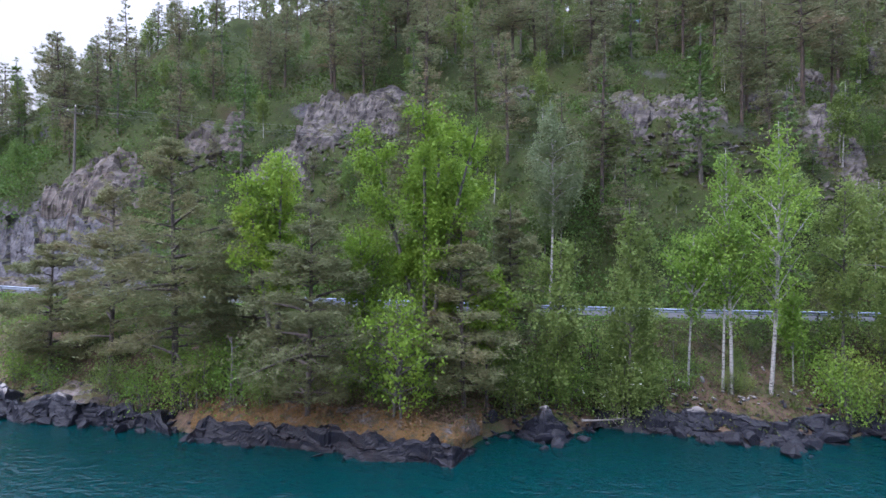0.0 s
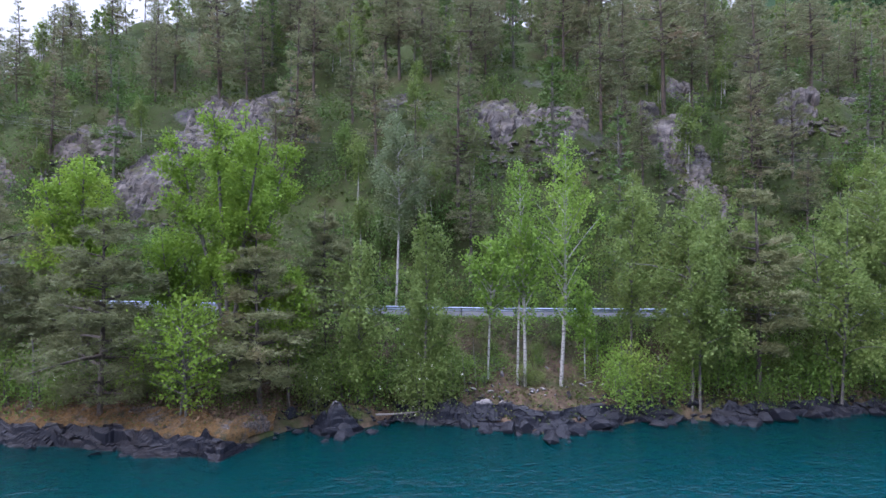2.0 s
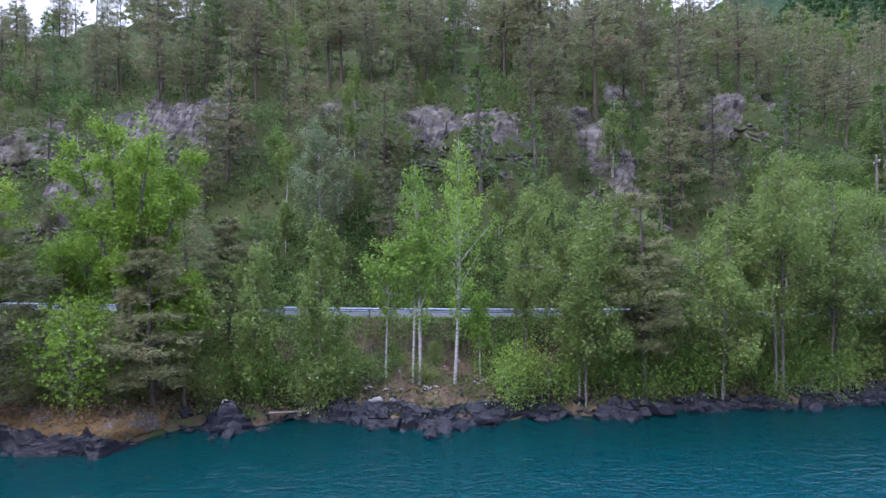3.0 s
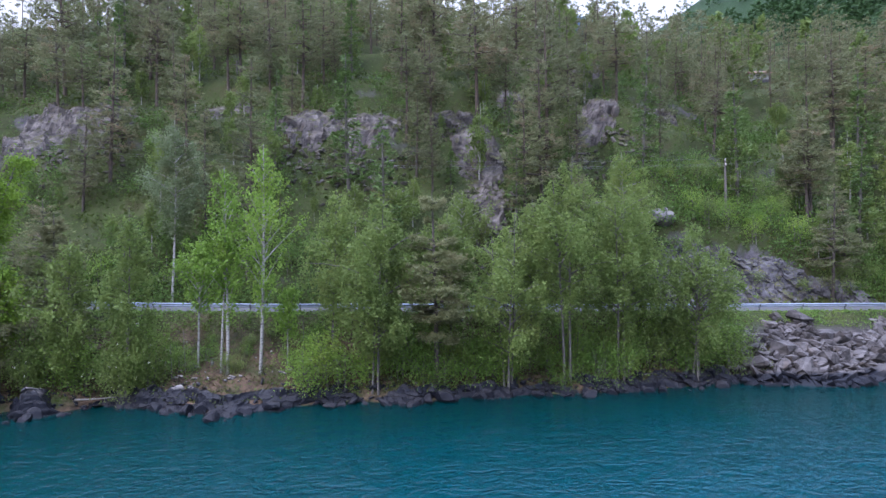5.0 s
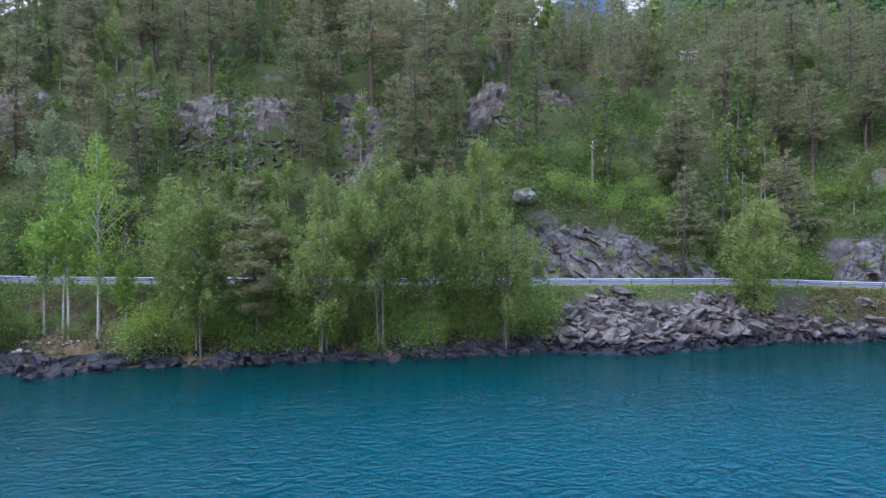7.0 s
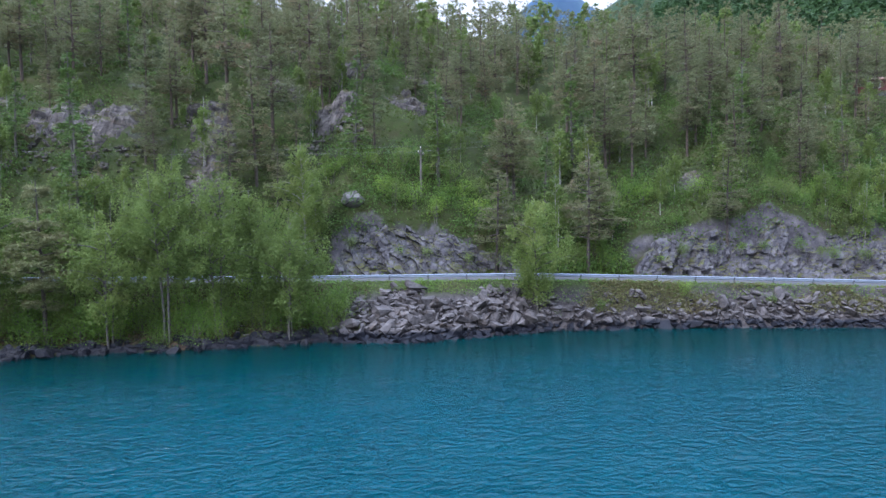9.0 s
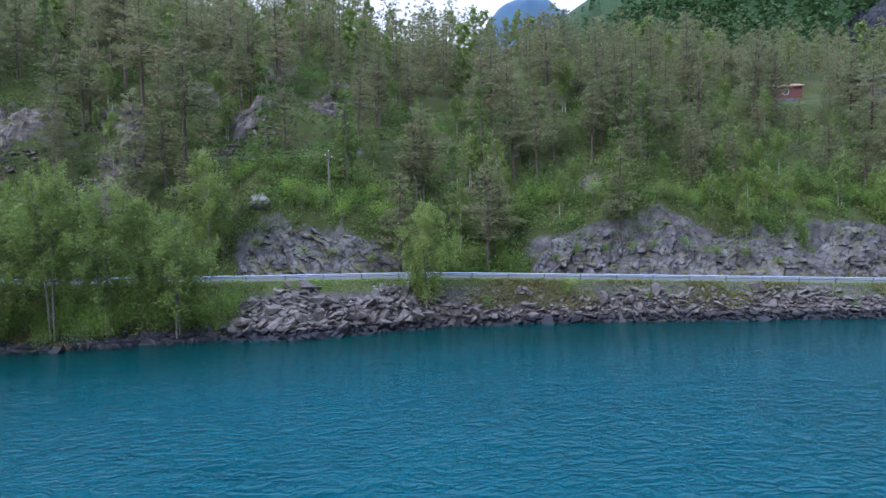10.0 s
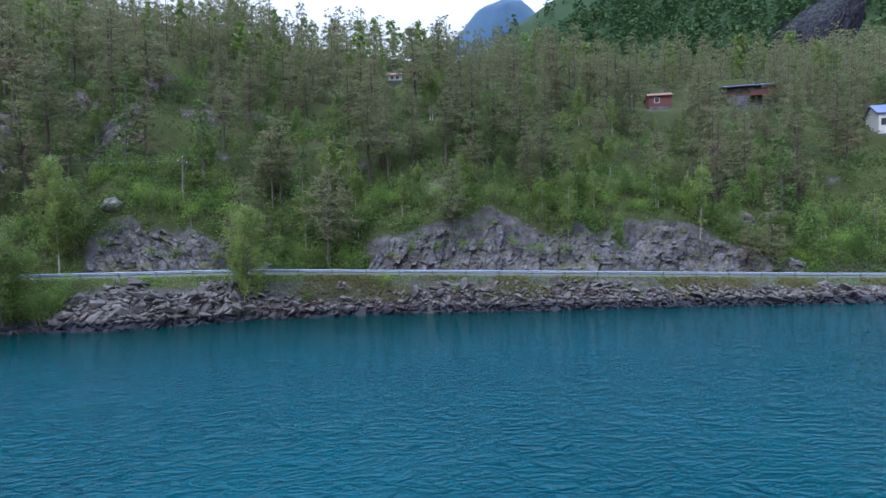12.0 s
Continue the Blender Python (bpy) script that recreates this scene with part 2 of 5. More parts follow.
n = Nodes("asphalt", 0.9)
n.colour(n.mix(n.noise(0.5, 5.0), (0.045, 0.045, 0.048), (0.085, 0.083, 0.085)))
n.bump(n.noise(30.0, 3.0), 0.4, 0.01)
ASPHALT = n.m
n = Nodes("galvanised_steel", 0.42)
n.b.inputs["Metallic"].default_value = 0.35
n.colour(n.mix(n.noise(1.2, 5.0, 0.7, n.scaled(0.4, 0.4, 3.0)), (0.21, 0.245, 0.31), (0.31, 0.35, 0.42)))
n.bump(n.noise(14.0, 3.0), 0.15, 0.005)
STEEL = n.m
n = Nodes("hazed_mountain_rock", 0.95)
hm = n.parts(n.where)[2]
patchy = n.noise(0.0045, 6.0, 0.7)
# blue of the distance haze, painted into the rock colour
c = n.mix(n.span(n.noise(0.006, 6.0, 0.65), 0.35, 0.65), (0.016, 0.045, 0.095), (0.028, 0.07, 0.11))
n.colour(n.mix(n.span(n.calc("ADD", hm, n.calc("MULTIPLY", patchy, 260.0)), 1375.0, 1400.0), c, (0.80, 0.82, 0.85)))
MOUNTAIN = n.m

# glacial water: cloudy teal with a rippled skin
n = Nodes("glacial_water", 0.03)
n.b.inputs["IOR"].default_value = 1.333
n.b.inputs["Specular IOR Level"].default_value = 0.32
silt = n.span(n.calc("ADD", n.parts(n.where)[0], n.calc("MULTIPLY", n.noise(0.03, 3.0), 40.0)), 20.0, 80.0)
clear_tone = n.mix(n.noise(0.08, 3.0), (0.0008, 0.027, 0.032), (0.0010, 0.037, 0.041))
deep = n.mix(silt, clear_tone, n.mix(n.noise(0.05, 3.0), (0.0003, 0.043, 0.060), (0.0004, 0.053, 0.075)))
off_shore = n.calc("ADD", n.parts(n.where)[1], n.calc("MULTIPLY", n.noise(0.06, 3.0), 12.0))
n.colour(n.mix(n.span(off_shore, 18.0, 35.0), deep, (0.0008, 0.026, 0.027)))      # dark reflection of the bank, painted into the water colour along the shore
w1 = n.calc("SUBTRACT", 1.0, n.calc("ABSOLUTE", n.calc("SUBTRACT", n.calc("MULTIPLY", n.noise(1.0, 2.0, 0.5, n.scaled(0.80, 1.35, 1.0, 30.0), 0.7), 2.0), 1.0)))
w2 = n.noise(2.6, 3.0, 0.65, n.scaled(0.8, 1.4, 1.0, 14.0), 0.8)
w3 = n.noise(0.09, 3.0, 0.6)
rip = n.calc("ADD", n.calc("MULTIPLY", w1, 0.19), n.calc("MULTIPLY", w2, 0.06))
n.bump(n.calc("MULTIPLY", n.calc("MULTIPLY", rip, n.calc("ADD", 0.45, n.span(w3, 0.25, 0.75))), n.calc("ADD", 0.50, n.span(n.parts(n.where)[1], 30.0, 8.0))), 1.0, 1.0)
clear = n.t.nodes.new("ShaderNodeBsdfTransparent")
clear.inputs["Color"].default_value = (0.16, 0.62, 0.62, 1)
veil = n.t.nodes.new("ShaderNodeMixShader")
veil.inputs[0].default_value = 0.20
n.t.links.new(n.b.outputs[0], veil.inputs[1])
n.t.links.new(clear.outputs[0], veil.inputs[2])
n.t.links.new(veil.outputs[0], n.t.nodes["Material Output"].inputs["Surface"])
WATER = n.m


def plain(name, c1, c2, rough=0.7, metal=0.0):
    n = Nodes(name, rough)
    n.b.inputs["Metallic"].default_value = metal
    n.colour(n.mix(n.noise(2.5, 5.0, 0.7), c1, c2))
    n.bump(n.noise(9.0, 4.0), 0.3, 0.01)
    return n.m


OLD_STEEL = plain("weathered_steel", (0.06, 0.062, 0.066), (0.11, 0.112, 0.118), 0.6, 0.3)
RED_WOOD = plain("red_boards", (0.075, 0.020, 0.016), (0.10, 0.030, 0.024))
WHITE_WOOD = plain("white_boards", (0.36, 0.36, 0.35), (0.46, 0.46, 0.45))
BROWN_WOOD = plain("brown_boards", (0.05, 0.034, 0.024), (0.085, 0.055, 0.036))
ROOF_RED = plain("red_roof_tiles", (0.15, 0.075, 0.05), (0.20, 0.11, 0.075))
ROOF_BLUE = plain("blue_sheet_roof", (0.05, 0.07, 0.16), (0.09, 0.11, 0.22), 0.45)
GLASS_DARK = plain("dark_window_glass", (0.02, 0.025, 0.03), (0.03, 0.035, 0.04), 0.1)
POLE_WOOD = plain("tarred_pole_wood", (0.085, 0.075, 0.066), (0.14, 0.125, 0.11), 0.9)
WIRE = plain("aluminium_wire", (0.16, 0.165, 0.17), (0.22, 0.225, 0.23), 0.6, 0.2)
PORCELAIN = plain("porcelain", (0.45, 0.42, 0.38), (0.6, 0.58, 0.55), 0.3)


# ---- mesh helpers ----
def mesh_of(name, verts, faces, material, smooth=False):
    """A mesh from an array of places and an array of three- or four-cornered faces."""
    verts, faces = np.asarray(verts, np.float32), np.asarray(faces, np.int32)
    me = bpy.data.meshes.new(name)
    count, sides = faces.shape
    me.vertices.add(len(verts))
    me.vertices.foreach_set("co", verts.ravel())
    me.loops.add(count * sides)
    me.loops.foreach_set("vertex_index", faces.ravel())
    me.polygons.add(count)
    me.polygons.foreach_set("loop_start", np.arange(0, count * sides, sides, dtype=np.int32))
    me.polygons.foreach_set("use_smooth", np.full(count, smooth))
    me.materials.append(material)
    me.update(calc_edges=True)
    return me


def part(name, mesh, parent=None, label="", at=None):
    ob = new(name, mesh)
    if parent is not None:
        ob.parent = parent
    if at is not None:
        ob.matrix_basis = at
    return tagged(ob, label)


def joined(pieces):
    """Several (verts, faces) as one."""
    vs, fs, k = [], [], 0
    for v, f in pieces:
        vs.append(np.asarray(v, float))
        fs.append(np.asarray(f, int) + k)
        k += len(v)
    return np.concatenate(vs), np.concatenate(fs)


def tube(path, radii, sides=6):
    """A tapered round bar along a path."""
    path, radii = np.asarray(path, float), np.asarray(radii, float)
    along = np.gradient(path, axis=0)
    along /= np.linalg.norm(along, axis=1, keepdims=True) + 1e-9
    aside = np.cross(along, [0.31, 0.83, 0.46])
    aside /= np.linalg.norm(aside, axis=1, keepdims=True) + 1e-9
    other = np.cross(along, aside)
    w = np.linspace(0, 2 * np.pi, sides, endpoint=False)
    ring = path[:, None] + radii[:, None, None] * (np.cos(w)[None, :, None] * aside[:, None] + np.sin(w)[None, :, None] * other[:, None])
    i, j = np.meshgrid(np.arange(len(path) - 1), np.arange(sides), indexing="ij")
    q = np.stack([i * sides + j, i * sides + (j + 1) % sides, (i + 1) * sides + (j + 1) % sides, (i + 1) * sides + j], -1).reshape(-1, 4)
    return ring.reshape(-1, 3), q


def box(x0, x1, y0, y1, z0, z1):
    v = []
    for x, y, z in ((x0, y0, z0), (x1, y0, z0), (x1, y1, z0), (x0, y1, z0), (x0, y0, z1), (x1, y0, z1), (x1, y1, z1), (x0, y1, z1)):
        v.append((x, y, z))
    f = [(0, 3, 2, 1), (4, 5, 6, 7), (0, 1, 5, 4), (1, 2, 6, 5), (2, 3, 7, 6), (3, 0, 4, 7)]
    return np.array(v, float), np.array(f)


def hash01(*k):
    h = np.zeros(np.broadcast(*k).shape, np.uint32)
    for i, c in enumerate(k):
        h = (h ^ (np.asarray(c, np.int64).astype(np.uint32) * np.uint32((374761393, 668265263, 2246822519, 3266489917)[i]))) * np.uint32(2654435761)
        h ^= h >> np.uint32(15)
    return (h & np.uint32(0xFFFFFF)) / float(0xFFFFFF)


def lattice(x, y, z=0.0, seed=0):
    """Smooth noise from 0 to 1, with a grain of one unit."""
    x, y, z = np.broadcast_arrays(np.asarray(x, float), y, z)
    xi, yi, zi = np.floor(x), np.floor(y), np.floor(z)
    u, v, w = (t * t * (3 - 2 * t) for t in (x - xi, y - yi, z - zi))
    total = 0.0
    for a in (0, 1):
        for b in (0, 1):
            for c in (0, 1):
                k = hash01(xi + a, yi + b, zi + c, np.full(x.shape, seed))
                total = total + k * (u if a else 1 - u) * (v if b else 1 - v) * (w if c else 1 - w)
    return total


def rough(x, y, z=0.0, seed=0, octaves=4):
    total, size = 0.0, 0.5
    for o in range(octaves):
        total = total + size * (lattice(np.asarray(x) * 2**o, np.asarray(y) * 2**o, np.asarray(z) * 2**o, seed + o) - 0.5)
        size *= 0.5
    return total


def step(v, lo, hi):
    t = np.clip((np.asarray(v, float) - lo) / (hi - lo), 0, 1)
    return t * t * (3 - 2 * t)


# ---- the plan: shoreline, guardrail line and the lie of the hill ----
WATER_Z = 0.25
SHORE = np.array([(-400, 170), (-120, 75), (-60, 46), (-28.6, 35.6), (-16, 32.4), (-6.8, 29.4), (0.5, 27.6), (2.0, 30.6), (3.9, 32.4), (5.5, 30.4), (6.7, 31.0),
                  (9.3, 33.3), (13.4, 31.4), (18.5, 29.4), (25, 32.0), (31, 30.6), (33.7, 31.9), (45.6, 32.0), (56, 33.6), (64, 31.8), (70, 33.4), (78, 35.3), (88, 34.4),
                  (100, 32.2), (115, 29.4), (131, 26.4), (147, 22.6), (200, 10), (420, -60)])
RAIL = np.array([(-400, 190, 10.0), (-70, 66, 7.9), (-43, 52, 7.55), (-30, 47.6, 7.3), (-16, 45, 7.1), (2, 41.5, 6.9), (15, 38.9, 6.7), (30, 38.3, 6.5), (45, 39, 6.15), (58, 39.4, 5.92),
                 (70, 39.1, 5.82), (77, 38.7, 5.78), (86, 37.8, 5.42), (98, 36.3, 5.0), (113, 33.6, 4.5), (131, 30.5, 3.88), (151, 26.7, 3.2), (200, 16, 2.6), (420, -50, 2.4)])
RAIL_TOP = 0.75


def curve_at(table, x, column=1):
    """Smoothed reading of a plan line."""
    return sum(np.interp(np.asarray(x, float) + d, table[:, 0], table[:, column]) for d in (-1.6, -0.8, 0, 0.8, 1.6)) / 5


def shore_y(x):
    return np.interp(x, SHORE[:, 0], SHORE[:, 1]) + 0.9 * rough(np.asarray(x) * 0.45, 3.3, 0, 5, 3)


def rail_y(x):
    return sum(np.interp(np.asarray(x, float) + d, RAIL[:, 0], RAIL[:, 1]) for d in (-6, -3, 0, 3, 6)) / 5


def road_z(x):
    return sum(np.interp(np.asarray(x, float) + d, RAIL[:, 0], RAIL[:, 2]) for d in (-6, -3, 0, 3, 6)) / 5 - RAIL_TOP


ROAD_IN, ROAD_OUT = 0.45, 5.6         # road edges behind the rail
CUT = np.array([(-400, 6), (-58, 7.5), (-36, 7.0), (-30, 2.5), (-20, 1.2), (40, 1.2), (54.5, 1.8), (56, 5.0), (59.5, 6.0), (62.5, 5.2), (68, 4.6), (72, 3.2), (75, 2.0), (78, 1.2), (89, 1.2), (91.5, 3.2), (94, 4.0),
                (97.5, 4.6), (101, 5.8), (104.5, 6.3), (107.3, 8.2), (109.5, 7.0), (112, 6.0), (115.5, 4.2), (118.8, 6.0), (121.3, 3.6), (123.5, 5.0), (126, 6.4), (132, 5.8), (136, 4.6), (140, 3.2), (146, 1.4), (152, 1.0), (160, 1.5), (400, 2)])
CREST = np.array([(-400, 4), (-140, 8), (-100, 20), (-79, 31), (-61, 39), (-44, 46), (-30, 60), (-12, 78), (0, 88), (15, 84), (30, 79.5), (45, 77), (60, 74), (75, 70), (92, 62), (105, 53), (120, 48), (150, 46), (260, 50), (700, 60)])


def ground_z(x, y):
    """Height of the ground: lake bed, bank, road bench, rock cut, steep slope, ridge, and the far valley side."""
    x, y = np.broadcast_arrays(np.asarray(x, float), np.asarray(y, float))
    ys, yr, zr = shore_y(x), rail_y(x), road_z(x)
    s, width = y - ys, np.maximum(yr - 0.8 - ys, 1.0)
    u = np.clip(s / width, 0, 1)
    rip = step(x, 55, 60)
    lip = (0.5 + 0.55 * step(x, -17, -14) * step(x, 3, 1.5)) * step(s, 0.1, 1.3) * (1 - rip)
    bank = WATER_Z - 0.1 + lip + (zr - WATER_Z - 0.05 - lip) * ((1 - rip) * u**1.7 + rip * u**1.05)
    bank = bank + 0.5 * rough(x * 0.5, y * 0.5, 0, 11) * np.sin(np.pi * u)
    bed = WATER_Z - 0.1 - 0.42 * np.maximum(-s, 0) ** 0.85
    z = np.where(s < 0, bed, bank)
    z = np.where(y > yr - 0.8, zr, z)
    d = y - (yr + ROAD_OUT + 0.5)
    cut = np.interp(x, CUT[:, 0], CUT[:, 1])
    ditch = -0.25 * np.exp(-((d - 0.1) / 0.35) ** 2)
    steep = np.interp(x, (-60, 0, 30, 60, 92), (30, 30, 28, 25, 23))
    foot = np.interp(x, (-60, -30, -8, 56, 68, 95), (0.95, 1.45, 1.42, 1.33, 1.08, 0.90))          # steepest just above the road
    slope = cut * step(d, 1.4, 3.4) + foot * np.clip(d - 1.0, 0, 12) + 0.84 * np.clip(d - 13.0, 0, steep - 12) + np.interp(x, (-40, 0, 55, 85), (0.70, 0.55, 0.47, 0.56)) * np.maximum(d - 1 - steep, 0)
    bumps = step(d, 1, 9) * (3.2 * rough(x * 0.07, y * 0.07, 0, 21, 3) + 1.6 * rough(x * 0.3, y * 0.3, 0, 31, 3))
    terrace = step(d, 6, 14) * 2.6 * (step(np.mod(d + 6 * lattice(x * 0.06, y * 0.03, 0, 41), 11.0), 6.5, 9.0) - np.mod(d + 6 * lattice(x * 0.06, y * 0.03, 0, 41), 11.0) / 11.0)
    hill = zr + ditch + slope + bumps + terrace
    top = np.interp(x, CREST[:, 0], CREST[:, 1]) + 5 * rough(x * 0.03, y * 0.02, 0, 51, 3)
    k = 5.0
    blend = np.clip(0.5 + 0.5 * (top - hill) / k, 0, 1)
    hill = hill * blend + top * (1 - blend) - k * blend * (1 - blend)
    far = np.clip(60 + np.minimum(y - 200, 230) * 0.55 + (x - 240) * 0.7, -50, 620) + 24 * rough(x * 0.008, y * 0.008, 0, 61, 4)
    far = np.minimum(far, 44 + (y - 130) * 1.15)
    hill = np.where(y > 130, np.maximum(hill, far), hill)
    return np.where(d > 0, hill, z)


def spread(*runs):
    return np.unique(np.concatenate([np.arange(a, b, c) for a, b, c in runs]))


def grid_faces(nx, ny):
    i, j = np.meshgrid(np.arange(nx - 1), np.arange(ny - 1), indexing="ij")
    return np.stack([i * ny + j, (i + 1) * ny + j, (i + 1) * ny + j + 1, i * ny + j + 1], -1).reshape(-1, 4)


gx = spread((-2400, -400, 200), (-400, -140, 20), (-140, -60, 2.5), (-60, 165, 0.68), (165, 260, 3), (260, 700, 20), (700, 2600, 190))
gv = np.concatenate([np.linspace(-120, -16, 10), np.linspace(-12, 0, 14), np.linspace(0.3, 14, 34), np.linspace(14.3, 40, 52), np.linspace(41, 110, 56), np.linspace(114, 300, 30), np.geomspace(310, 2400, 22)])
X, V = np.meshgrid(gx, gv, indexing="ij")
Y = shore_y(X) + V                      # rows run along the shore
Z = ground_z(X, Y)
ground = tagged(new("ground", mesh_of("ground", np.stack([X, Y, Z], -1).reshape(-1, 3), grid_faces(len(gx), len(gv)), GROUND, True)),
                "steep forest floor of moss, heather and bare rock above the lake", "ground", kind="structure")

wx = spread((-2500, -200, 230), (-200, 300, 20), (300, 2600, 230))
wy = spread((-2500, -200, 230), (-200, 60, 20), (60, 400, 40))
WX, WY = np.meshgrid(wx, wy, indexing="ij")
water = tagged(new("water", mesh_of("water", np.stack([WX, WY, np.full(WX.shape, WATER_Z)], -1).reshape(-1, 3), grid_faces(len(wx), len(wy)), WATER, True)),
               "rippled cloudy teal glacial lake water", "water", kind="structure")

# ---- road ----
rx = np.arange(-160, 260, 1.5)
across = np.array([0.0, 0.05, 2.6, 5.1, 5.15]) * (ROAD_OUT - ROAD_IN) / 5.15 + ROAD_IN
RX, RA = np.meshgrid(rx, across, indexing="ij")
crown_z = np.array([-0.10, 0.03, 0.09, 0.03, -0.10])[None, :] + road_z(RX)
road = tagged(new("road", mesh_of("road", np.stack([RX, rail_y(RX) + RA, crown_z], -1).reshape(-1, 3), grid_faces(len(rx), len(across)), ASPHALT)),
              "narrow grey asphalt road on a bench above the shore", "road", kind="structure")

# ---- guardrail: steel beams of wave section on posts four metres apart ----
rail_xs = [-62.0]
while rail_xs[-1] < 176:
    x = rail_xs[-1]
    dy, dz = rail_y(x + 0.5) - rail_y(x - 0.5), road_z(x + 0.5) - road_z(x - 0.5)
    rail_xs.append(x + 4.0 / math.sqrt(1 + dy * dy + dz * dz))
guardrail = tagged(new("guardrail"), "galvanised steel guardrail with wave-shaped beams along the road", "guardrail", kind="structure")
profile = np.array([(0.00, -0.155), (-0.02, -0.15), (-0.075, -0.115), (-0.08, -0.07), (-0.03, -0.03), (0.0, -0.012), (0.0, 0.012), (-0.03, 0.03), (-0.08, 0.07), (-0.075, 0.115), (-0.02, 0.15), (0.0, 0.155)])


def beam_mesh(length):
    v = [(x, y, z) for x in (0.0, length) for y, z in profile] + [(x, y + 0.006, z) for x in (0.0, length) for y, z in profile]
    k = len(profile)
    f = []
    for i in range(k - 1):
        f += [(i, i + 1, k + i + 1, k + i), (2 * k + i + 1, 2 * k + i, 3 * k + i, 3 * k + i + 1)]
    return mesh_of("beam", v, f, STEEL)


BEAM = beam_mesh(4.06)
POST = mesh_of("post", *joined([box(-0.05, 0.05, 0.0, 0.006, -0.9, 0.82), box(-0.05, -0.044, 0.006, 0.05, -0.9, 0.82), box(0.044, 0.05, 0.006, 0.05, -0.9, 0.82), box(-0.045, 0.045, -0.05, 0.0, 0.42, 0.66)]), OLD_STEEL)
SPLICE = mesh_of("splice_plate", *joined([box(-0.06, 0.06, -0.118, -0.112, 0.49, 0.68), box(-0.02, 0.02, -0.13, -0.118, 0.53, 0.56), box(-0.02, 0.02, -0.13, -0.118, 0.61, 0.64)]), OLD_STEEL)
for x, x2 in zip(rail_xs[:-1], rail_xs[1:]):
    p, q = (Vector((t, float(rail_y(t)), float(road_z(t)))) for t in (x, x2))
    turn = math.atan2(q.y - p.y, q.x - p.x)
    rise = math.atan2(q.z - p.z, (q - p).to_2d().length)
    part("post", POST, guardrail, at=Matrix.Translation(p) @ Matrix.Rotation(turn, 4, "Z"))
    part("splice_plate", SPLICE, guardrail, "dark bolted joint plate", at=Matrix.Translation(p) @ Matrix.Rotation(turn, 4, "Z"))
    part("rail_beam", BEAM, guardrail, at=Matrix.Translation(p + Vector((0, -0.03, 0.585))) @ Matrix.Rotation(turn, 4, "Z") @ Matrix.Rotation(-rise, 4, "Y"))


# ---- rock faces ----
def facets(p, q, size, seed):
    """Blocky fracture relief: every cell tilts its own way."""
    best = np.full(p.shape, 1e9)
    out = np.zeros(p.shape)
    ip, iq = np.floor(p / size), np.floor(q / size)
    for a in (-1, 0, 1):
        for b in (-1, 0, 1):
            ca, cb = ip + a, iq + b
            sp = (ca + 0.15 + 0.7 * hash01(ca, cb, ca * 0 + seed)) * size
            sq = (cb + 0.15 + 0.7 * hash01(ca, cb, ca * 0 + seed + 1)) * size
            dist = (p - sp) ** 2 + (q - sq) ** 2
            val = (hash01(ca, cb, ca * 0 + seed + 2) - 0.5) + (hash01(ca, cb, ca * 0 + seed + 3) - 0.5) * (p - sp) / size * 1.2 + (hash01(ca, cb, ca * 0 + seed + 4) - 0.5) * (q - sq) / size * 1.2
            near = dist < best
            out = np.where(near, val, out)
            best = np.where(near, dist, best)
    return out


def softened(a, times=2):
    for _ in range(times):
        b = np.pad(a, 1, mode="edge")
        a = (b[1:-1, 1:-1] * 2 + b[:-2, 1:-1] + b[2:, 1:-1] + b[1:-1, :-2] + b[1:-1, 2:]) / 6
    return a


def rock_wall(name, x0, x1, foot, top, low, material, label, category, seed, stepx=0.2, rows=34, lean=0.35, bulk=1.0, tilt=0.5, chip=1.0, squat=1.0):
    """A fractured rock face over x0..x1; foot(x): its line on the plan, top(x), low(x): heights."""
    xs = np.arange(x0, x1 + stepx, stepx)
    v = np.concatenate([np.linspace(0, 1, rows), np.linspace(1.03, 1.5, 8)])
    XS, VV = np.meshgrid(xs, v, indexing="ij")
    lo, hi = low(XS), top(XS)
    ends = np.clip(np.minimum(XS - x0, x1 - XS) / 2.5, 0, 1) ** 0.7
    hi = lo + (hi - lo) * ends
    zz = lo + (hi - lo) * np.minimum(VV, 1.0)
    p, q = XS + tilt * zz, zz * 1.3 * squat
    relief = bulk * (0.85 * facets(p, q * 0.4, 2.7, seed) + 0.42 * chip * facets(p + 0.3 * q, q * 0.5, 1.15, seed + 9) + 0.16 * chip * facets(p, q * 0.8, 0.5, seed + 19)) + 0.2 * rough(XS, zz, 0, seed, 3)
    back = np.maximum(VV - 1.0, 0)
    yy = foot(XS) + lean * (zz - lo) - relief * np.clip(1.2 - back * 2.4, 0, 1) + back * 6.0
    zz = zz + np.where(back > 0, -back * 2.5 + relief * 0.5, 0.35 * facets(p, q, 1.5, seed + 29) * np.clip(VV * 3, 0, 1)) + 0.5 * rough(XS * 0.8, VV * 3, 0, seed + 3, 3) * np.clip(VV, 0, 1)
    me = mesh_of(name, np.stack([XS, yy, zz], -1).reshape(-1, 3), grid_faces(len(xs), len(v)), material)
    return tagged(new(name, me), label, category, kind="structure")


def behind_road(off):
    return lambda x: rail_y(x) + ROAD_OUT + 0.9 + off


def cut_top(extra=0.3):
    return lambda x: road_z(x) + np.interp(x, CUT[:, 0], CUT[:, 1]) * (0.88 + 0.24 * lattice(x * 0.5, 7.7)) + extra + 0.6 * facets(np.asarray(x, float), np.zeros(np.shape(x)), 1.9, 55)


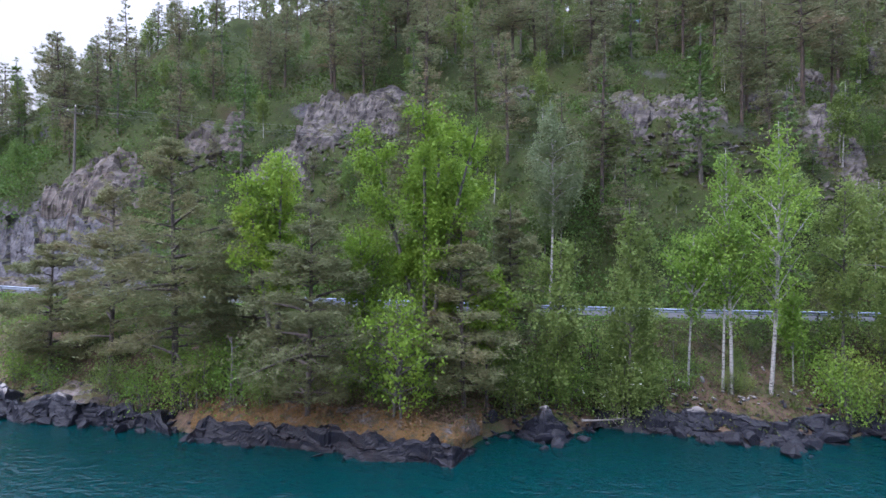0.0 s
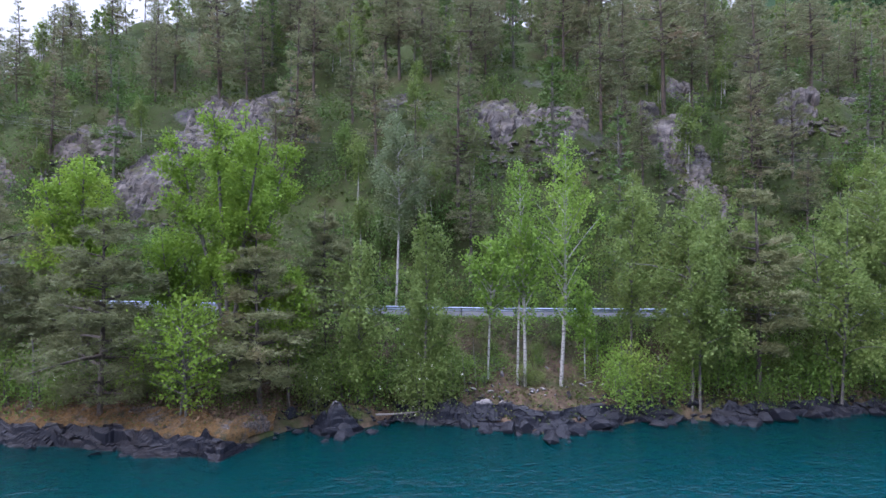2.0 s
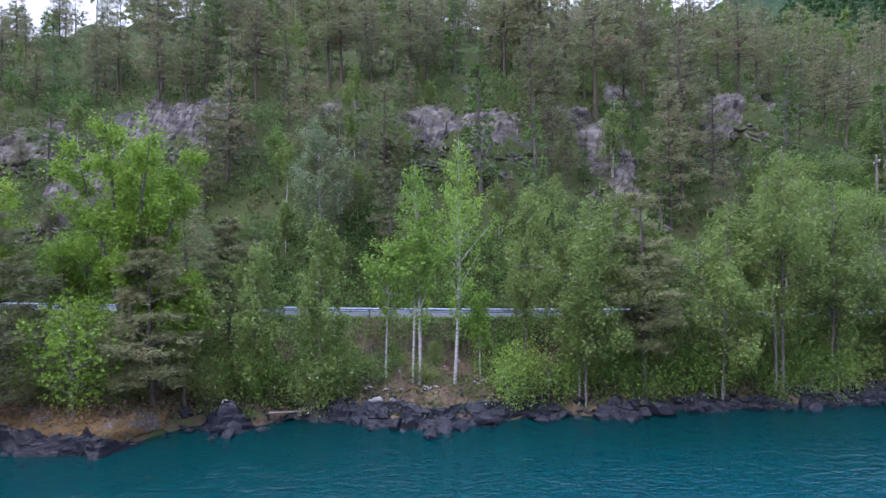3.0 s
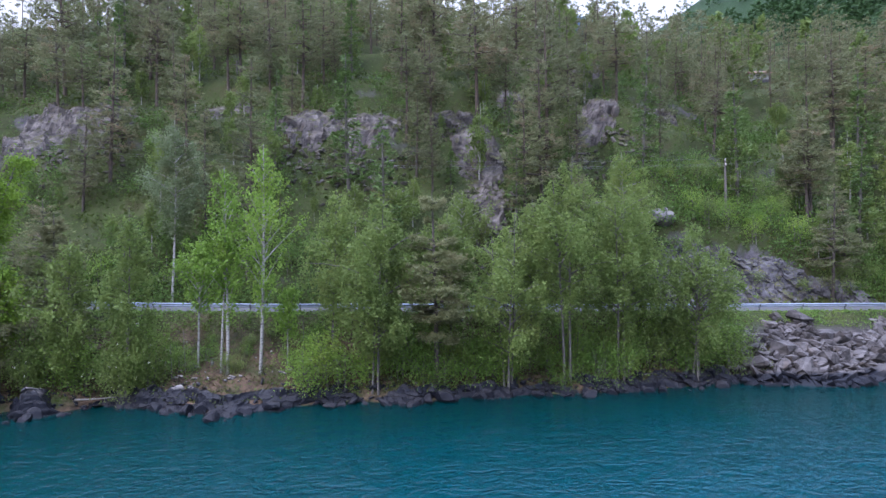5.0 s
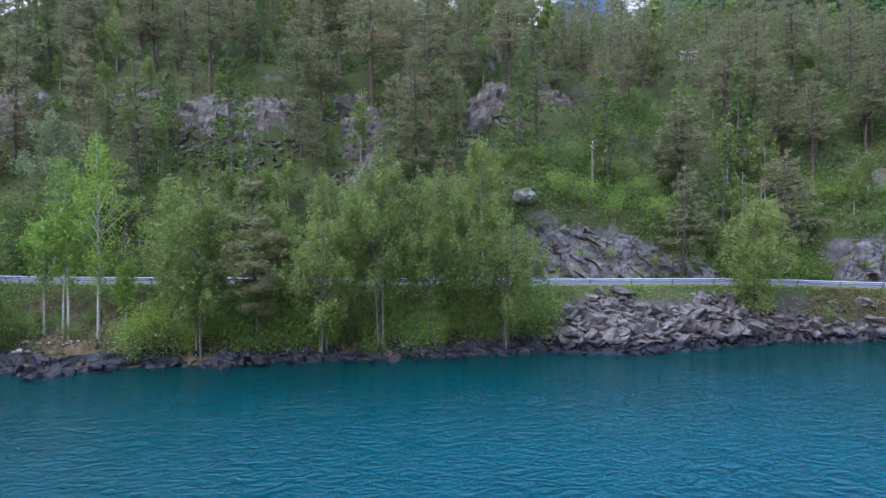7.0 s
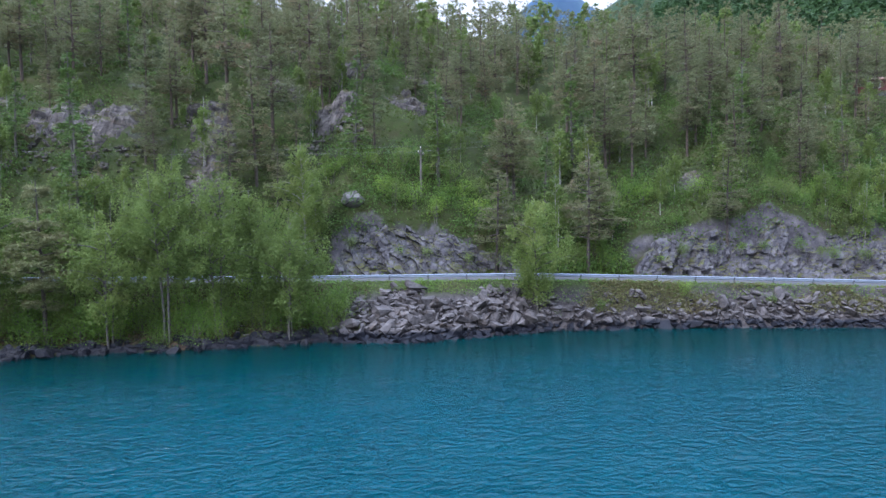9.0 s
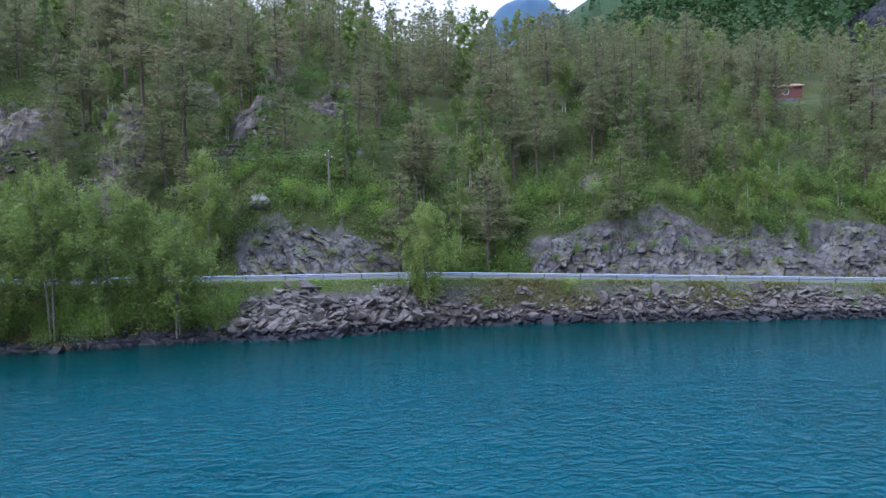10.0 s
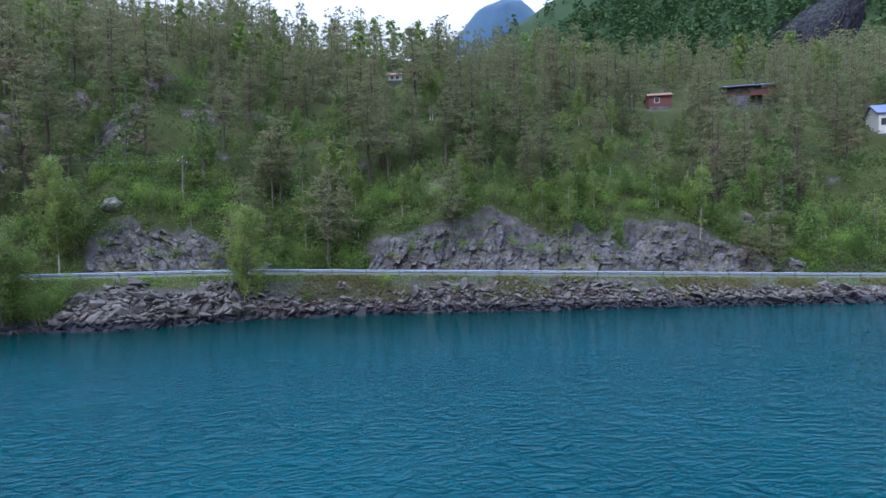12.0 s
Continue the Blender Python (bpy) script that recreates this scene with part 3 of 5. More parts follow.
road_low = lambda x: road_z(x) - 0.3
rock_wall("road_cliff", 55.5, 79.5, behind_road(-0.2), cut_top(0.35), road_low, CLIFF, "fractured grey-violet rock cutting beside the road", "cliff", 101, lean=0.36, bulk=1.2, chip=1.1, stepx=0.15, rows=44)
rock_wall("road_cliff", 90.0, 151.0, behind_road(-0.2), cut_top(0.35), road_low, CLIFF, "long slabby grey rock cutting beside the road", "cliff", 211, lean=0.38, tilt=-0.45, bulk=1.2, chip=1.1, stepx=0.15, rows=44)
rock_wall("road_cliff", -62.0, -28.0, behind_road(-0.4), cut_top(0.4), road_low, CLIFF, "tall blue-grey rock cutting on the bend of the road", "cliff", 307, lean=0.3, bulk=0.95, chip=0.5)


def slope_dome(x, y, rx, ry, height, seed, material=None):
    """Bare bedrock bulging out of the slope: tilted slabs and steps, its rim sunk into the ground."""
    u, v = np.meshgrid(np.linspace(-1.15, 1.15, max(24, int(rx * 8))), np.linspace(-1.15, 1.15, max(24, int(ry * 9))), indexing="ij")
    px, py = x + u * rx, y + v * ry
    away = np.sqrt(u * u + v * v) * (0.78 + 0.45 * lattice(px * 0.3, py * 0.3, 0, seed) + 1.5 * np.abs(rough(px * 0.7, py * 0.7, 0, seed + 2, 4)))
    swell = np.clip(1 - away**2, -0.6, 1)
    swell = np.where(swell > 0, np.sqrt(np.maximum(swell, 0)), swell * 2.0)
    zz = ground_z(px, py)
    p, q = px + 0.5 * zz, zz * 1.1 + 0.3 * py
    relief = 0.75 * facets(p, q, 2.6, seed) + 0.4 * facets(p + 0.4 * q, q * 1.4, 1.2, seed + 9) + 0.14 * facets(p, q * 1.5, 0.55, seed + 19)
    keep = np.clip(swell * 2.2, 0, 1)
    zz = zz + height * swell + 0.9 * relief * keep
    py = py - (0.55 * height * np.clip(swell, 0, 1) + 0.65 * relief * keep)
    me = mesh_of("rock_outcrop", np.stack([px, py, zz], -1).reshape(-1, 3), grid_faces(*px.shape), material or OUTCROP)
    return tagged(new("rock_outcrop", me), "bare grey-violet rock outcrop on the wooded slope", "rock outcrop", kind="structure")


# x, y, half widths along and up the slope, bulge
OUTCROPS = ((20, 62, 4.0, 4.5, 1.6), (26.5, 60.5, 4.6, 4.2, 1.6), (37.0, 64.5, 3.6, 3.2, 1.4), (39.6, 57.5, 3.2, 4.6, 1.3), (40.5, 52.5, 2.6, 2.2, 1.0), (55, 62.5, 3.4, 3.6, 1.3), (-6.2, 66.5, 4.2, 4.0, 1.5), (-13.5, 65.5, 4.6, 3.6, 1.5),
            (-17.5, 60.5, 4.8, 3.4, 1.7), (-26.5, 66.0, 4.5, 3.2, 1.3), (-41, 59.5, 9.0, 4.2, 1.6), (65.2, 66.5, 3.6, 3.4, 1.2), (67.6, 74.5, 3.2, 2.6, 1.1), (57.7, 72.5, 3.4, 2.6, 1.1), (47, 70, 3.2, 2.4, 1.0), (8, 67, 3.4, 2.6, 1.1), (101, 50, 2.2, 1.6, 0.9), (143.5, 41.5, 3.0, 2.2, 1.2))
for k, (x, y, rx_, ry_, h) in enumerate(OUTCROPS):
    slope_dome(x, y, rx_, ry_, 0.5 * h, 400 + 17 * k, WARM_CLIFF if x < -20 else None)

slope_dome(-24.5, 36.3, 3.6, 2.2, 0.9, 787, WARM_CLIFF)
slope_dome(302, 190, 20, 16, 9, 777, CRAG)          # dark crag on the valley side

# low bedrock ledges at the waterline
shore_foot = lambda off: (lambda x: shore_y(x) + off + 1.3 * rough(np.asarray(x) * 0.5, 9.1, 0, 15, 3))
ledge_low = lambda x: np.full(np.shape(x), -1.1)


def ledge(x0, x1, height, seed, material, label, off=-0.35, lean=0.5, bulk=0.62, even=0.35):
    return rock_wall("rock_ledge", x0, x1, shore_foot(off - 0.75), lambda x: WATER_Z + 0.25 + height * (even + (1.3 - even) * lattice(x * 0.45, seed * 0.37)) + 0.4 * (lattice(x * 1.9, seed) - 0.5), ledge_low, material, label, "rock ledge", seed,
                     stepx=0.11, rows=36, lean=lean, bulk=bulk, tilt=0.4, chip=1.0, squat=2.6)


ledge(-34, -14.5, 1.2, 501, SHORE_ROCK, "dark wet bedrock ledge at the waterline")
ledge(-15.5, 2.6, 0.75, 517, MOSSY_ROCK, "bedrock ledge under orange moss, dark at the waterline", lean=0.45, bulk=0.42, even=0.95)
ledge(3.2, 8.2, 1.5, 531, SHORE_ROCK, "steep dark bedrock rib running into the water")
ledge(7.2, 28.5, 0.85, 547, SHORE_ROCK, "low dark slabs of wet bedrock along the shore", lean=0.85)
ledge(27.0, 58.0, 0.75, 563, SHORE_ROCK, "low dark broken bedrock along the shore", lean=0.85)

# ---- far mountain ----
mx = np.linspace(-0.30, 0.42, 90)
mv = np.linspace(0, 1, 26)
MX, MV = np.meshgrid(mx, mv, indexing="ij")
azim = MX + radians(17.3)
peak = 1230 * np.exp(-(np.abs(MX - 0.005) / 0.24) ** 1.7) + 160 + 70 * rough(MX * 22, MV * 3, 0, 71, 5)
far_r = 2350 + 900 * MV
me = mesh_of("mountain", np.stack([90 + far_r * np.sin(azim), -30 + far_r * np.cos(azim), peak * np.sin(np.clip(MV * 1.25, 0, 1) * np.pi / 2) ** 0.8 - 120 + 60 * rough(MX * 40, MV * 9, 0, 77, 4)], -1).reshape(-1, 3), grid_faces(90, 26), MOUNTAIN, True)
tagged(new("backdrop", me), "distant mountain with haze blue painted into its rock and patches of snow near its summit", "mountain", kind="structure")


# ---- trees ----
def unit(v):
    return v / (np.linalg.norm(v, axis=-1, keepdims=True) + 1e-9)


def leaf_faces(rng, centre, size, squash=1.0):
    """A small pointed leaf at each place, turned at random."""
    n = len(centre)
    u = unit(rng.normal(size=(n, 3)))
    v = unit(np.cross(u, rng.normal(size=(n, 3))))
    s = size * rng.uniform(0.6, 1.35, (n, 1))
    c = np.stack([centre + u * s, centre - u * s * 0.75 + v * s * 0.75 * squash, centre - u * s * 0.75 - v * s * 0.75 * squash], 1).reshape(-1, 3)
    return c, np.arange(3 * n).reshape(-1, 3)


def needle_blades(rng, centre, outward, length, width, count):
    """Tufts of needles: narrow three-cornered blades that fan out of each place."""
    c = np.repeat(centre, count, 0)
    o = np.repeat(outward, count, 0)
    d = unit(o * 0.8 + rng.normal(size=c.shape) * (0.75, 0.75, 0.42) + (0, 0, 0.16))
    w = unit(np.cross(d, rng.normal(size=c.shape))) * width * rng.uniform(0.6, 1.3, (len(c), 1))
    base = c + rng.normal(size=c.shape) * 0.06
    tip = base + d * length * rng.uniform(0.6, 1.3, (len(c), 1))
    return np.stack([base - w, base + w, tip], 1).reshape(-1, 3), np.arange(3 * len(c)).reshape(-1, 3)


def stem_path(rng, height, sway, count=9):
    t = np.linspace(0, 1, count)
    ph = rng.uniform(0, 6.28, 2)
    off = np.stack([sway * (np.sin(t * 2.6 + ph[0]) - np.sin(ph[0])), sway * (np.sin(t * 2.2 + ph[1]) - np.sin(ph[1]))], -1)
    return np.concatenate([off, (t * height)[:, None]], 1), t


def along(path, t, u):
    return np.stack([np.interp(u, t, path[:, k]) for k in range(3)], -1)


def conifer(seed, height, low, reach, branches, tufts, blade, spruce=False, stubs=True, rings=5, sides=4):
    """Trunk and crown of a pine (broad layered plates of needles) or a spruce (a dense cone)."""
    rng = np.random.default_rng(seed)
    path, t = stem_path(rng, height, 0.012 * height)
    r0 = 0.0125 * height
    wood = [tube(path - (0, 0, 0.4) * (t[:, None] < 0.01), r0 * (1.05 - t) ** 0.75 + 0.015, 7)]
    centre, outward = [], []
    us = low + (0.985 - low) * np.sort(rng.uniform(0, 1, branches)) ** (0.85 if spruce else 0.95)
    for i, u in enumerate(us):
        w = (u - low) / (1 - low)
        az = i * 2.4 + rng.uniform(-0.6, 0.6)
        if spruce:
            size = reach * (1 - w) ** 0.8 * rng.uniform(0.8, 1.1) + 0.12
            rise, sag = 0.15 - 0.25 * (1 - w), -0.25
        else:
            size = reach * np.where(w < 0.25, 0.6 + 1.6 * w, (1.03 - w) ** 0.8 * 1.25) * rng.uniform(0.55, 1.15) + 0.15
            rise, sag = rng.uniform(-0.12, 0.22) + 0.45 * w**2, -0.12
        flat = np.array([np.cos(az), np.sin(az), 0.0])
        k = np.linspace(0, 1, rings)
        bp = along(path, t, u) + k[:, None] * flat * size + np.outer(rise * k * size + sag * size * k * (k - 0.6), (0, 0, 1)) + np.outer(k, rng.normal(size=3)) * 0.07 * size
        wood.append(tube(bp, (0.028 * size + 0.012) * (1.1 - k), sides))
        m = max(3, int(tufts * size / reach * (0.7 + 0.6 * rng.uniform())))
        kk = rng.uniform(0.25 if not spruce else 0.1, 1.0, m) ** 0.7
        side = np.array([-flat[1], flat[0], 0.0])
        fan = (0.42 if not spruce else 0.26) * size * np.sin(np.pi * np.clip(kk * 0.85 + 0.12, 0, 1))
        pts = along(bp, k, kk) + side * (rng.normal(size=m) * fan)[:, None] + np.outer(rng.normal(size=m) * (0.09 if not spruce else 0.08) * (0.5 + size * 0.4), (0, 0, 1))
        centre.append(pts)
        outward.append(np.tile(flat, (m, 1)) + side * rng.normal(size=(m, 1)) * 0.6)
    if stubs and not spruce:
        for i in range(int(9 * (low + 0.2))):
            u = rng.uniform(0.12, max(low, 0.2))
            az = rng.uniform(0, 6.28)
            size = rng.uniform(0.4, 1.5)
            k = np.linspace(0, 1, 4)
            wood.append(tube(along(path, t, u) + np.outer(k, (np.cos(az) * size, np.sin(az) * size, rng.uniform(-0.3, 0.2))), 0.025 * (1.1 - k), 3))
    centre, outward = np.concatenate(centre), np.concatenate(outward)
    return (wood[:1], wood[1:]), needle_blades(rng, centre, outward, *blade)


def broadleaf(seed, height, low, reach, limbs, leaves, size, rise=0.9, droop=0.0, clump=0.45, sway=0.02, stems=1, power=0.7, peak=0.45, slim=0.010, spreadout=0.35, per=7, rings=5, sides=4, fan_out=0.045):
    """Trunk with limbs, and a crown of small leaves in clumps along the twigs; droop: how far twigs hang."""
    rng = np.random.default_rng(seed)
    stem, wood, twig = [], [], []
    for s in range(stems):
        path, t = stem_path(rng, height * (1 - (0.12 if fan_out < 0.06 else 0.035) * s), sway * height)
        if stems > 1:
            fan = (0.6 + 0.5 * rng.uniform()) * fan_out * height * (s > 0 or fan_out < 0.06) * np.array([np.cos(s * 2.4 + seed), np.sin(s * 2.4 + seed)])
            path[:, :2] += np.outer(t**1.2, fan) + (0.25 * np.cos(s * 2.4), 0.25 * np.sin(s * 2.4))
        stem.append(tube(path - (0, 0, 0.5) * (t[:, None] < 0.01), slim * height * (1.05 - t) ** 0.8 + 0.012, 7))
        for i in range(limbs // stems):
            w = (i + rng.uniform()) / (limbs // stems)
            u = low + (0.97 - low) * w
            az = i * 2.4 + rng.uniform(-0.7, 0.7)
            prof = np.where(w < peak, (w / peak) ** power * 0.75 + 0.25, ((1 - w) / (1 - peak)) ** power * 0.93 + 0.07)
            length = reach * prof * rng.uniform(0.6, 1.15)
            k = np.linspace(0, 1, rings)
            up = np.sin(rise) * length * k - droop * 0.35 * length * k**2
            out = np.cos(rise) * length * k * (1 + 0.25 * k)
            bp = along(path, t, u) + np.outer(out, (np.cos(az), np.sin(az), 0)) + np.outer(up, (0, 0, 1)) + np.outer(k, rng.normal(size=3)) * 0.12 * length
            wood.append(tube(bp, (0.014 * length + 0.008) * (1.15 - k), sides))
            m = max(2, int(round(leaves / per * length / (reach * 0.6) / limbs)))
            kk = rng.uniform(0.18, 1.0, m) ** 0.75
            twig.append(along(bp, k, kk) + rng.normal(size=(m, 3)) * spreadout * (0.3 + length * 0.22))
    twig = np.concatenate(twig)
    each = rng.integers(int(per * 0.5), int(per * 1.6) + 1, len(twig))
    c = np.repeat(twig, each, 0) + rng.normal(size=(each.sum(), 3)) * clump * (0.5 + rng.uniform(size=(each.sum(), 1)))
    if droop:
        hang = rng.uniform(0, 1, len(c)) * np.repeat(rng.uniform(0.3, 1.0, len(twig)), each) * droop * 1.6
        c = np.repeat(twig, each, 0) + (c - np.repeat(twig, each, 0)) * (0.35, 0.35, 0.35) - np.outer(hang, (0, 0, 1)) + rng.normal(size=c.shape) * 0.10
    c[:, 2] = np.maximum(c[:, 2], 0.15)
    return (stem, wood), leaf_faces(rng, c, size)


def grown(stem, limbs):
    """Stems and limbs as one piece of wood: every limb is rooted inside its stem."""
    v, f = joined(stem + limbs)
    first = np.cumsum([0] + [len(p[0]) for p in stem + limbs])
    wood_end = first[len(stem)]
    ties = [(first[i], first[i] + 1, 1, 0) for i in range(1, len(stem))]
    for i in range(len(stem), len(stem) + len(limbs)):
        k = int(np.argmin(((v[:wood_end] - v[first[i]]) ** 2).sum(1)))
        ties.append((first[i], first[i] + 1, k, max(k - 1, 0) if k % 7 else k + 1))
    return v, np.concatenate([f, np.array(ties, int).reshape(-1, 4)])


def tree(name, made, bark, leaf, label, category="tree", group="", crown="crown", single_limbs=False):
    (stem, limbs), (lv, lf) = made
    root = tagged(new(name), label, category, group)
    part("trunk", mesh_of("trunk", *grown(stem, [] if single_limbs else limbs), bark, True), root)
    for v, f in limbs if single_limbs else ():
        part("limb", mesh_of("limb", v, f, bark, True), root)
    part(crown, mesh_of(crown, lv, lf, leaf), root)
    return root


def on_ground(x, y, sink=0.1):
    return float(ground_z(x, y)) - sink


def plant(root, x, y, scale=1.0, turn=0.0, tall=1.0, lean=0.0, z=None):
    root.matrix_basis = planted(x, y, scale, turn, tall, lean, z)
    return root


def planted(x, y, scale=1.0, turn=0.0, tall=1.0, lean=0.0, z=None):
    return Matrix.Translation((x, y, on_ground(x, y) if z is None else z)) @ Matrix.Rotation(lean, 4, "Y") @ Matrix.Rotation(turn, 4, "Z") @ Matrix.Diagonal((scale, scale, scale * tall, 1))


# single trees of the shore, each as it stands there
def birch(seed, x, y, top, reach, label, leaf=None, bark=None, leaves=9000, low=0.10, droop=0.9, stems=1, sway=0.014, size=0.098, **k):
    z = on_ground(x, y)
    h = top - z
    made = broadleaf(seed, h * 0.97, low, reach * 1.3, 44, int(leaves * 1.4), size, 0.80, droop, 0.34, sway, stems, slim=0.006, spreadout=0.34, per=20, **k)
    return plant(tree("birch", made, bark or DARK_BARK, leaf or BIRCH_LEAF, label, "tree", "shore trees"), x, y)


def shore_pine(seed, x, y, top, reach, label, low=0.22, branches=52, tufts=135, leaf=None):
    z = on_ground(x, y)
    made = conifer(seed, (top - z) * 0.98, low, reach, branches, tufts, (0.31, 0.030, 6))
    return plant(tree("pine", made, PINE_BARK, leaf or PINE_LEAF, label, "tree", "shore trees"), x, y)


def aspen(seed, x, y, top, reach, label, leaves=5800, low=0.22, lean=0.0, **k):
    z = on_ground(x, y)
    made = broadleaf(seed, (top - z) * 0.95, low, reach, 38, int(leaves * 1.3), 0.100, 1.02, 0.0, 0.20, 0.014, 1, 0.7, 0.3, 0.007, 0.22, **k)
    return plant(tree("aspen", made, BIRCH_BARK, ASPEN_LEAF, label, "tree", "shore trees", single_limbs=True), x, y, lean=lean)


aspen(11, 19.8, 33.7, 19.4, 3.7, "slender aspen with pale bark and sparse fresh leaves", lean=0.035, leaves=3600)
aspen(12, 17.5, 33.8, 17.8, 3.1, "slender aspen with pale bark and a thin top", lean=0.01, leaves=2600)
aspen(13, 17.0, 33.9, 13.5, 1.5, "thin pale aspen stem beside a taller one", leaves=1500, low=0.5)
aspen(14, 15.2, 34.6, 12.2, 2.6, "small aspen with bright leaves by the shore", leaves=2500, low=0.4)
aspen(15, 21.6, 34.4, 8.5, 1.4, "young aspen under taller trees", leaves=1500, low=0.3)


def maple(seed, x, y, top, reach, label, leaves, low=0.3, size=0.12, stems=1, rise=0.88, **k):
    z = on_ground(x, y)
    made = broadleaf(seed, (top - z) * 0.95, low, reach, 62, int(leaves * 2.1), size * 0.86, rise, 0.0, 0.27, 0.014, stems, 0.55, 0.35, 0.011, 0.30, per=14, **k)
    return plant(tree("maple", made, DARK_BARK, MAPLE_LEAF, label, "tree", "shore trees", single_limbs=True), x, y)


maple(21, -0.9, 34.0, 20.8, 3.3, "broad yellow-green maple with a full crown of several leaders", 16500, 0.27, rise=1.0, stems=6, fan_out=0.26)
maple(22, -10.2, 34.4, 17.9, 2.2, "yellow-green maple with an uneven open crown", 6500, 0.4, stems=4, fan_out=0.17)
maple(23, 2.6, 33.2, 10.0, 1.9, "young yellow-green maple on the bank", 1800, 0.35)
maple(24, -2.5, 29.9, 8.7, 3.5, "small bright green maple on the mossy ledge", 1700, 0.12, 0.12, rise=0.45, stems=2, fan_out=0.2)
maple(25, -4.6, 35.2, 13.0, 2.2, "yellow-green maple under a larger one", 3600, 0.35, stems=3, fan_out=0.2)

shore_pine(31, -7.6, 31.2, 13.6, 4.2, "bushy grey-green pine with low sweeping branches above the ledge", 0.08, 64)
shore_pine(32, -16.8, 35.0, 18.2, 4.4, "tall grey-green pine with broad layered branches", 0.16, 66)
shore_pine(33, 1.2, 31.9, 12.6, 3.0, "dull olive pine leaning over the mossy ledge", 0.12, 50)
shore_pine(34, -23.0, 38.5, 15.5, 3.8, "grey-green pine beside the guardrail", 0.15, 52)
shore_pine(35, -12.6, 37.5, 14.8, 3.6, "pine with dense low branches on the bank", 0.15, 50)
shore_pine(36, 32.4, 32.8, 15.4, 2.8, "brownish pine among birches", 0.2, 44)
shore_pine(37, -28.5, 40.5, 12.5, 3.2, "low spreading pine on the rocky bank", 0.1, 44)
shore_pine(38, 4.5, 36.5, 14.0, 2.4, "slim dull pine behind birches", 0.3, 36)

birch(41, 10.9, 32.9, 14.3, 1.9, "narrow weeping birch at the water", leaves=6000)
birch(42, 6.8, 33.6, 12.2, 2.2, "small grey-green birch with hanging twigs", leaves=5200)
birch(43, 28.0, 32.2, 15.0, 4.0, "broad green birch with hanging twigs over the shore", leaves=13000, stems=2, low=0.22)
birch(44, 37.6, 32.6, 13.8, 3.7, "green birch with several stems at the water", leaves=9000, stems=3, low=0.22)
birch(45, 42.2, 33.0, 18.4, 3.7, "tall green birch with long hanging twigs", leaves=11000, stems=2, low=0.30)
birch(46, 46.4, 33.2, 16.4, 3.9, "green birch with a full drooping crown", leaves=11000, stems=2, low=0.22)
birch(47, 52.6, 33.6, 12.9, 4.0, "low spreading birch beside the stone bank", leaves=10000, stems=3, low=0.22)
birch(48, 33.8, 35.0, 14.0, 2.6, "birch with a slender crown on the bank", leaves=6000, low=0.30)
birch(49, 76.5, 36.0, 13.9, 3.3, "small birch growing through the stone bank by the rail", leaves=9000, low=0.12)
birch(50, 24.8, 34.6, 16.0, 2.2, "slim birch behind the shore shrubs", leaves=5000, low=0.30)
birch(51, 48.6, 36.2, 14.8, 2.6, "birch in a dense row by the rail", leaves=6500, low=0.30)
birch(52, 40.2, 35.6, 15.2, 2.4, "birch in a dense row by the rail", leaves=6000, low=0.30)
birch(53, 8.9, 46.6, 23.9, 2.9, "tall pale birch with a white trunk behind the road", leaf=PALE_LEAF, leaves=9000, low=0.38, sway=0.02, bark=BIRCH_BARK)
birch(54, 52.6, 46.4, 21.2, 2.8, "tall green birch above the road cutting", leaves=8000, low=0.2, bark=BIRCH_BARK)
birch(55, 68.4, 53.5, 25.4, 1.8, "slender birch with a bare lower trunk on the slope", leaves=2600, low=0.25, leaf=BIRCH_LEAF, bark=BIRCH_BARK)
birch(56, 29.6, 47.5, 17.5, 2.2, "thin birch behind the road", leaves=4000, low=0.45, bark=BIRCH_BARK)
birch(57, 36.0, 46.5, 17.0, 2.4, "leaning birch behind the road", leaves=4200, low=0.4, bark=BIRCH_BARK)


# cabins on the slope, and how high trees may stand before they hide them from the lake
HOUSES = ((100.1, 93.6, 43.2), (153.5, 77.2, 34.6), (174.0, 76.4, 36.9), (184.5, 53.5, 25.0))


def allowed_top(x, y):
    top = 1e9
    for (hx, hy, hz), clear_by in zip(HOUSES, (3.0, 5.0, 6.5, 4.0)):
        f = (y + 30.0) / (hy + 30.0)
        if 0.3 < f < 1.0 and abs(x - (87.0 + (hx - 87.0) * f)) < clear_by:
            top = min(top, 9.2 + (hz + 0.7 - 9.2) * f)
        elif (x - hx) ** 2 + (y - hy) ** 2 < 14:
            top = -1e9
    for ox, oy, rx_, ry_, oh in OUTCROPS:                # mostly young growth in front of the bare rock
        if abs(x - ox) < 0.75 * rx_ and oy - ry_ - 12 < y < oy + 0.8 * ry_ and hash01(int(x * 10), int(y * 10)) < 0.78:
            top = min(top, float(ground_z(x, y)) + (0.0 if abs(y - oy) < ry_ else 5.0))
    return top


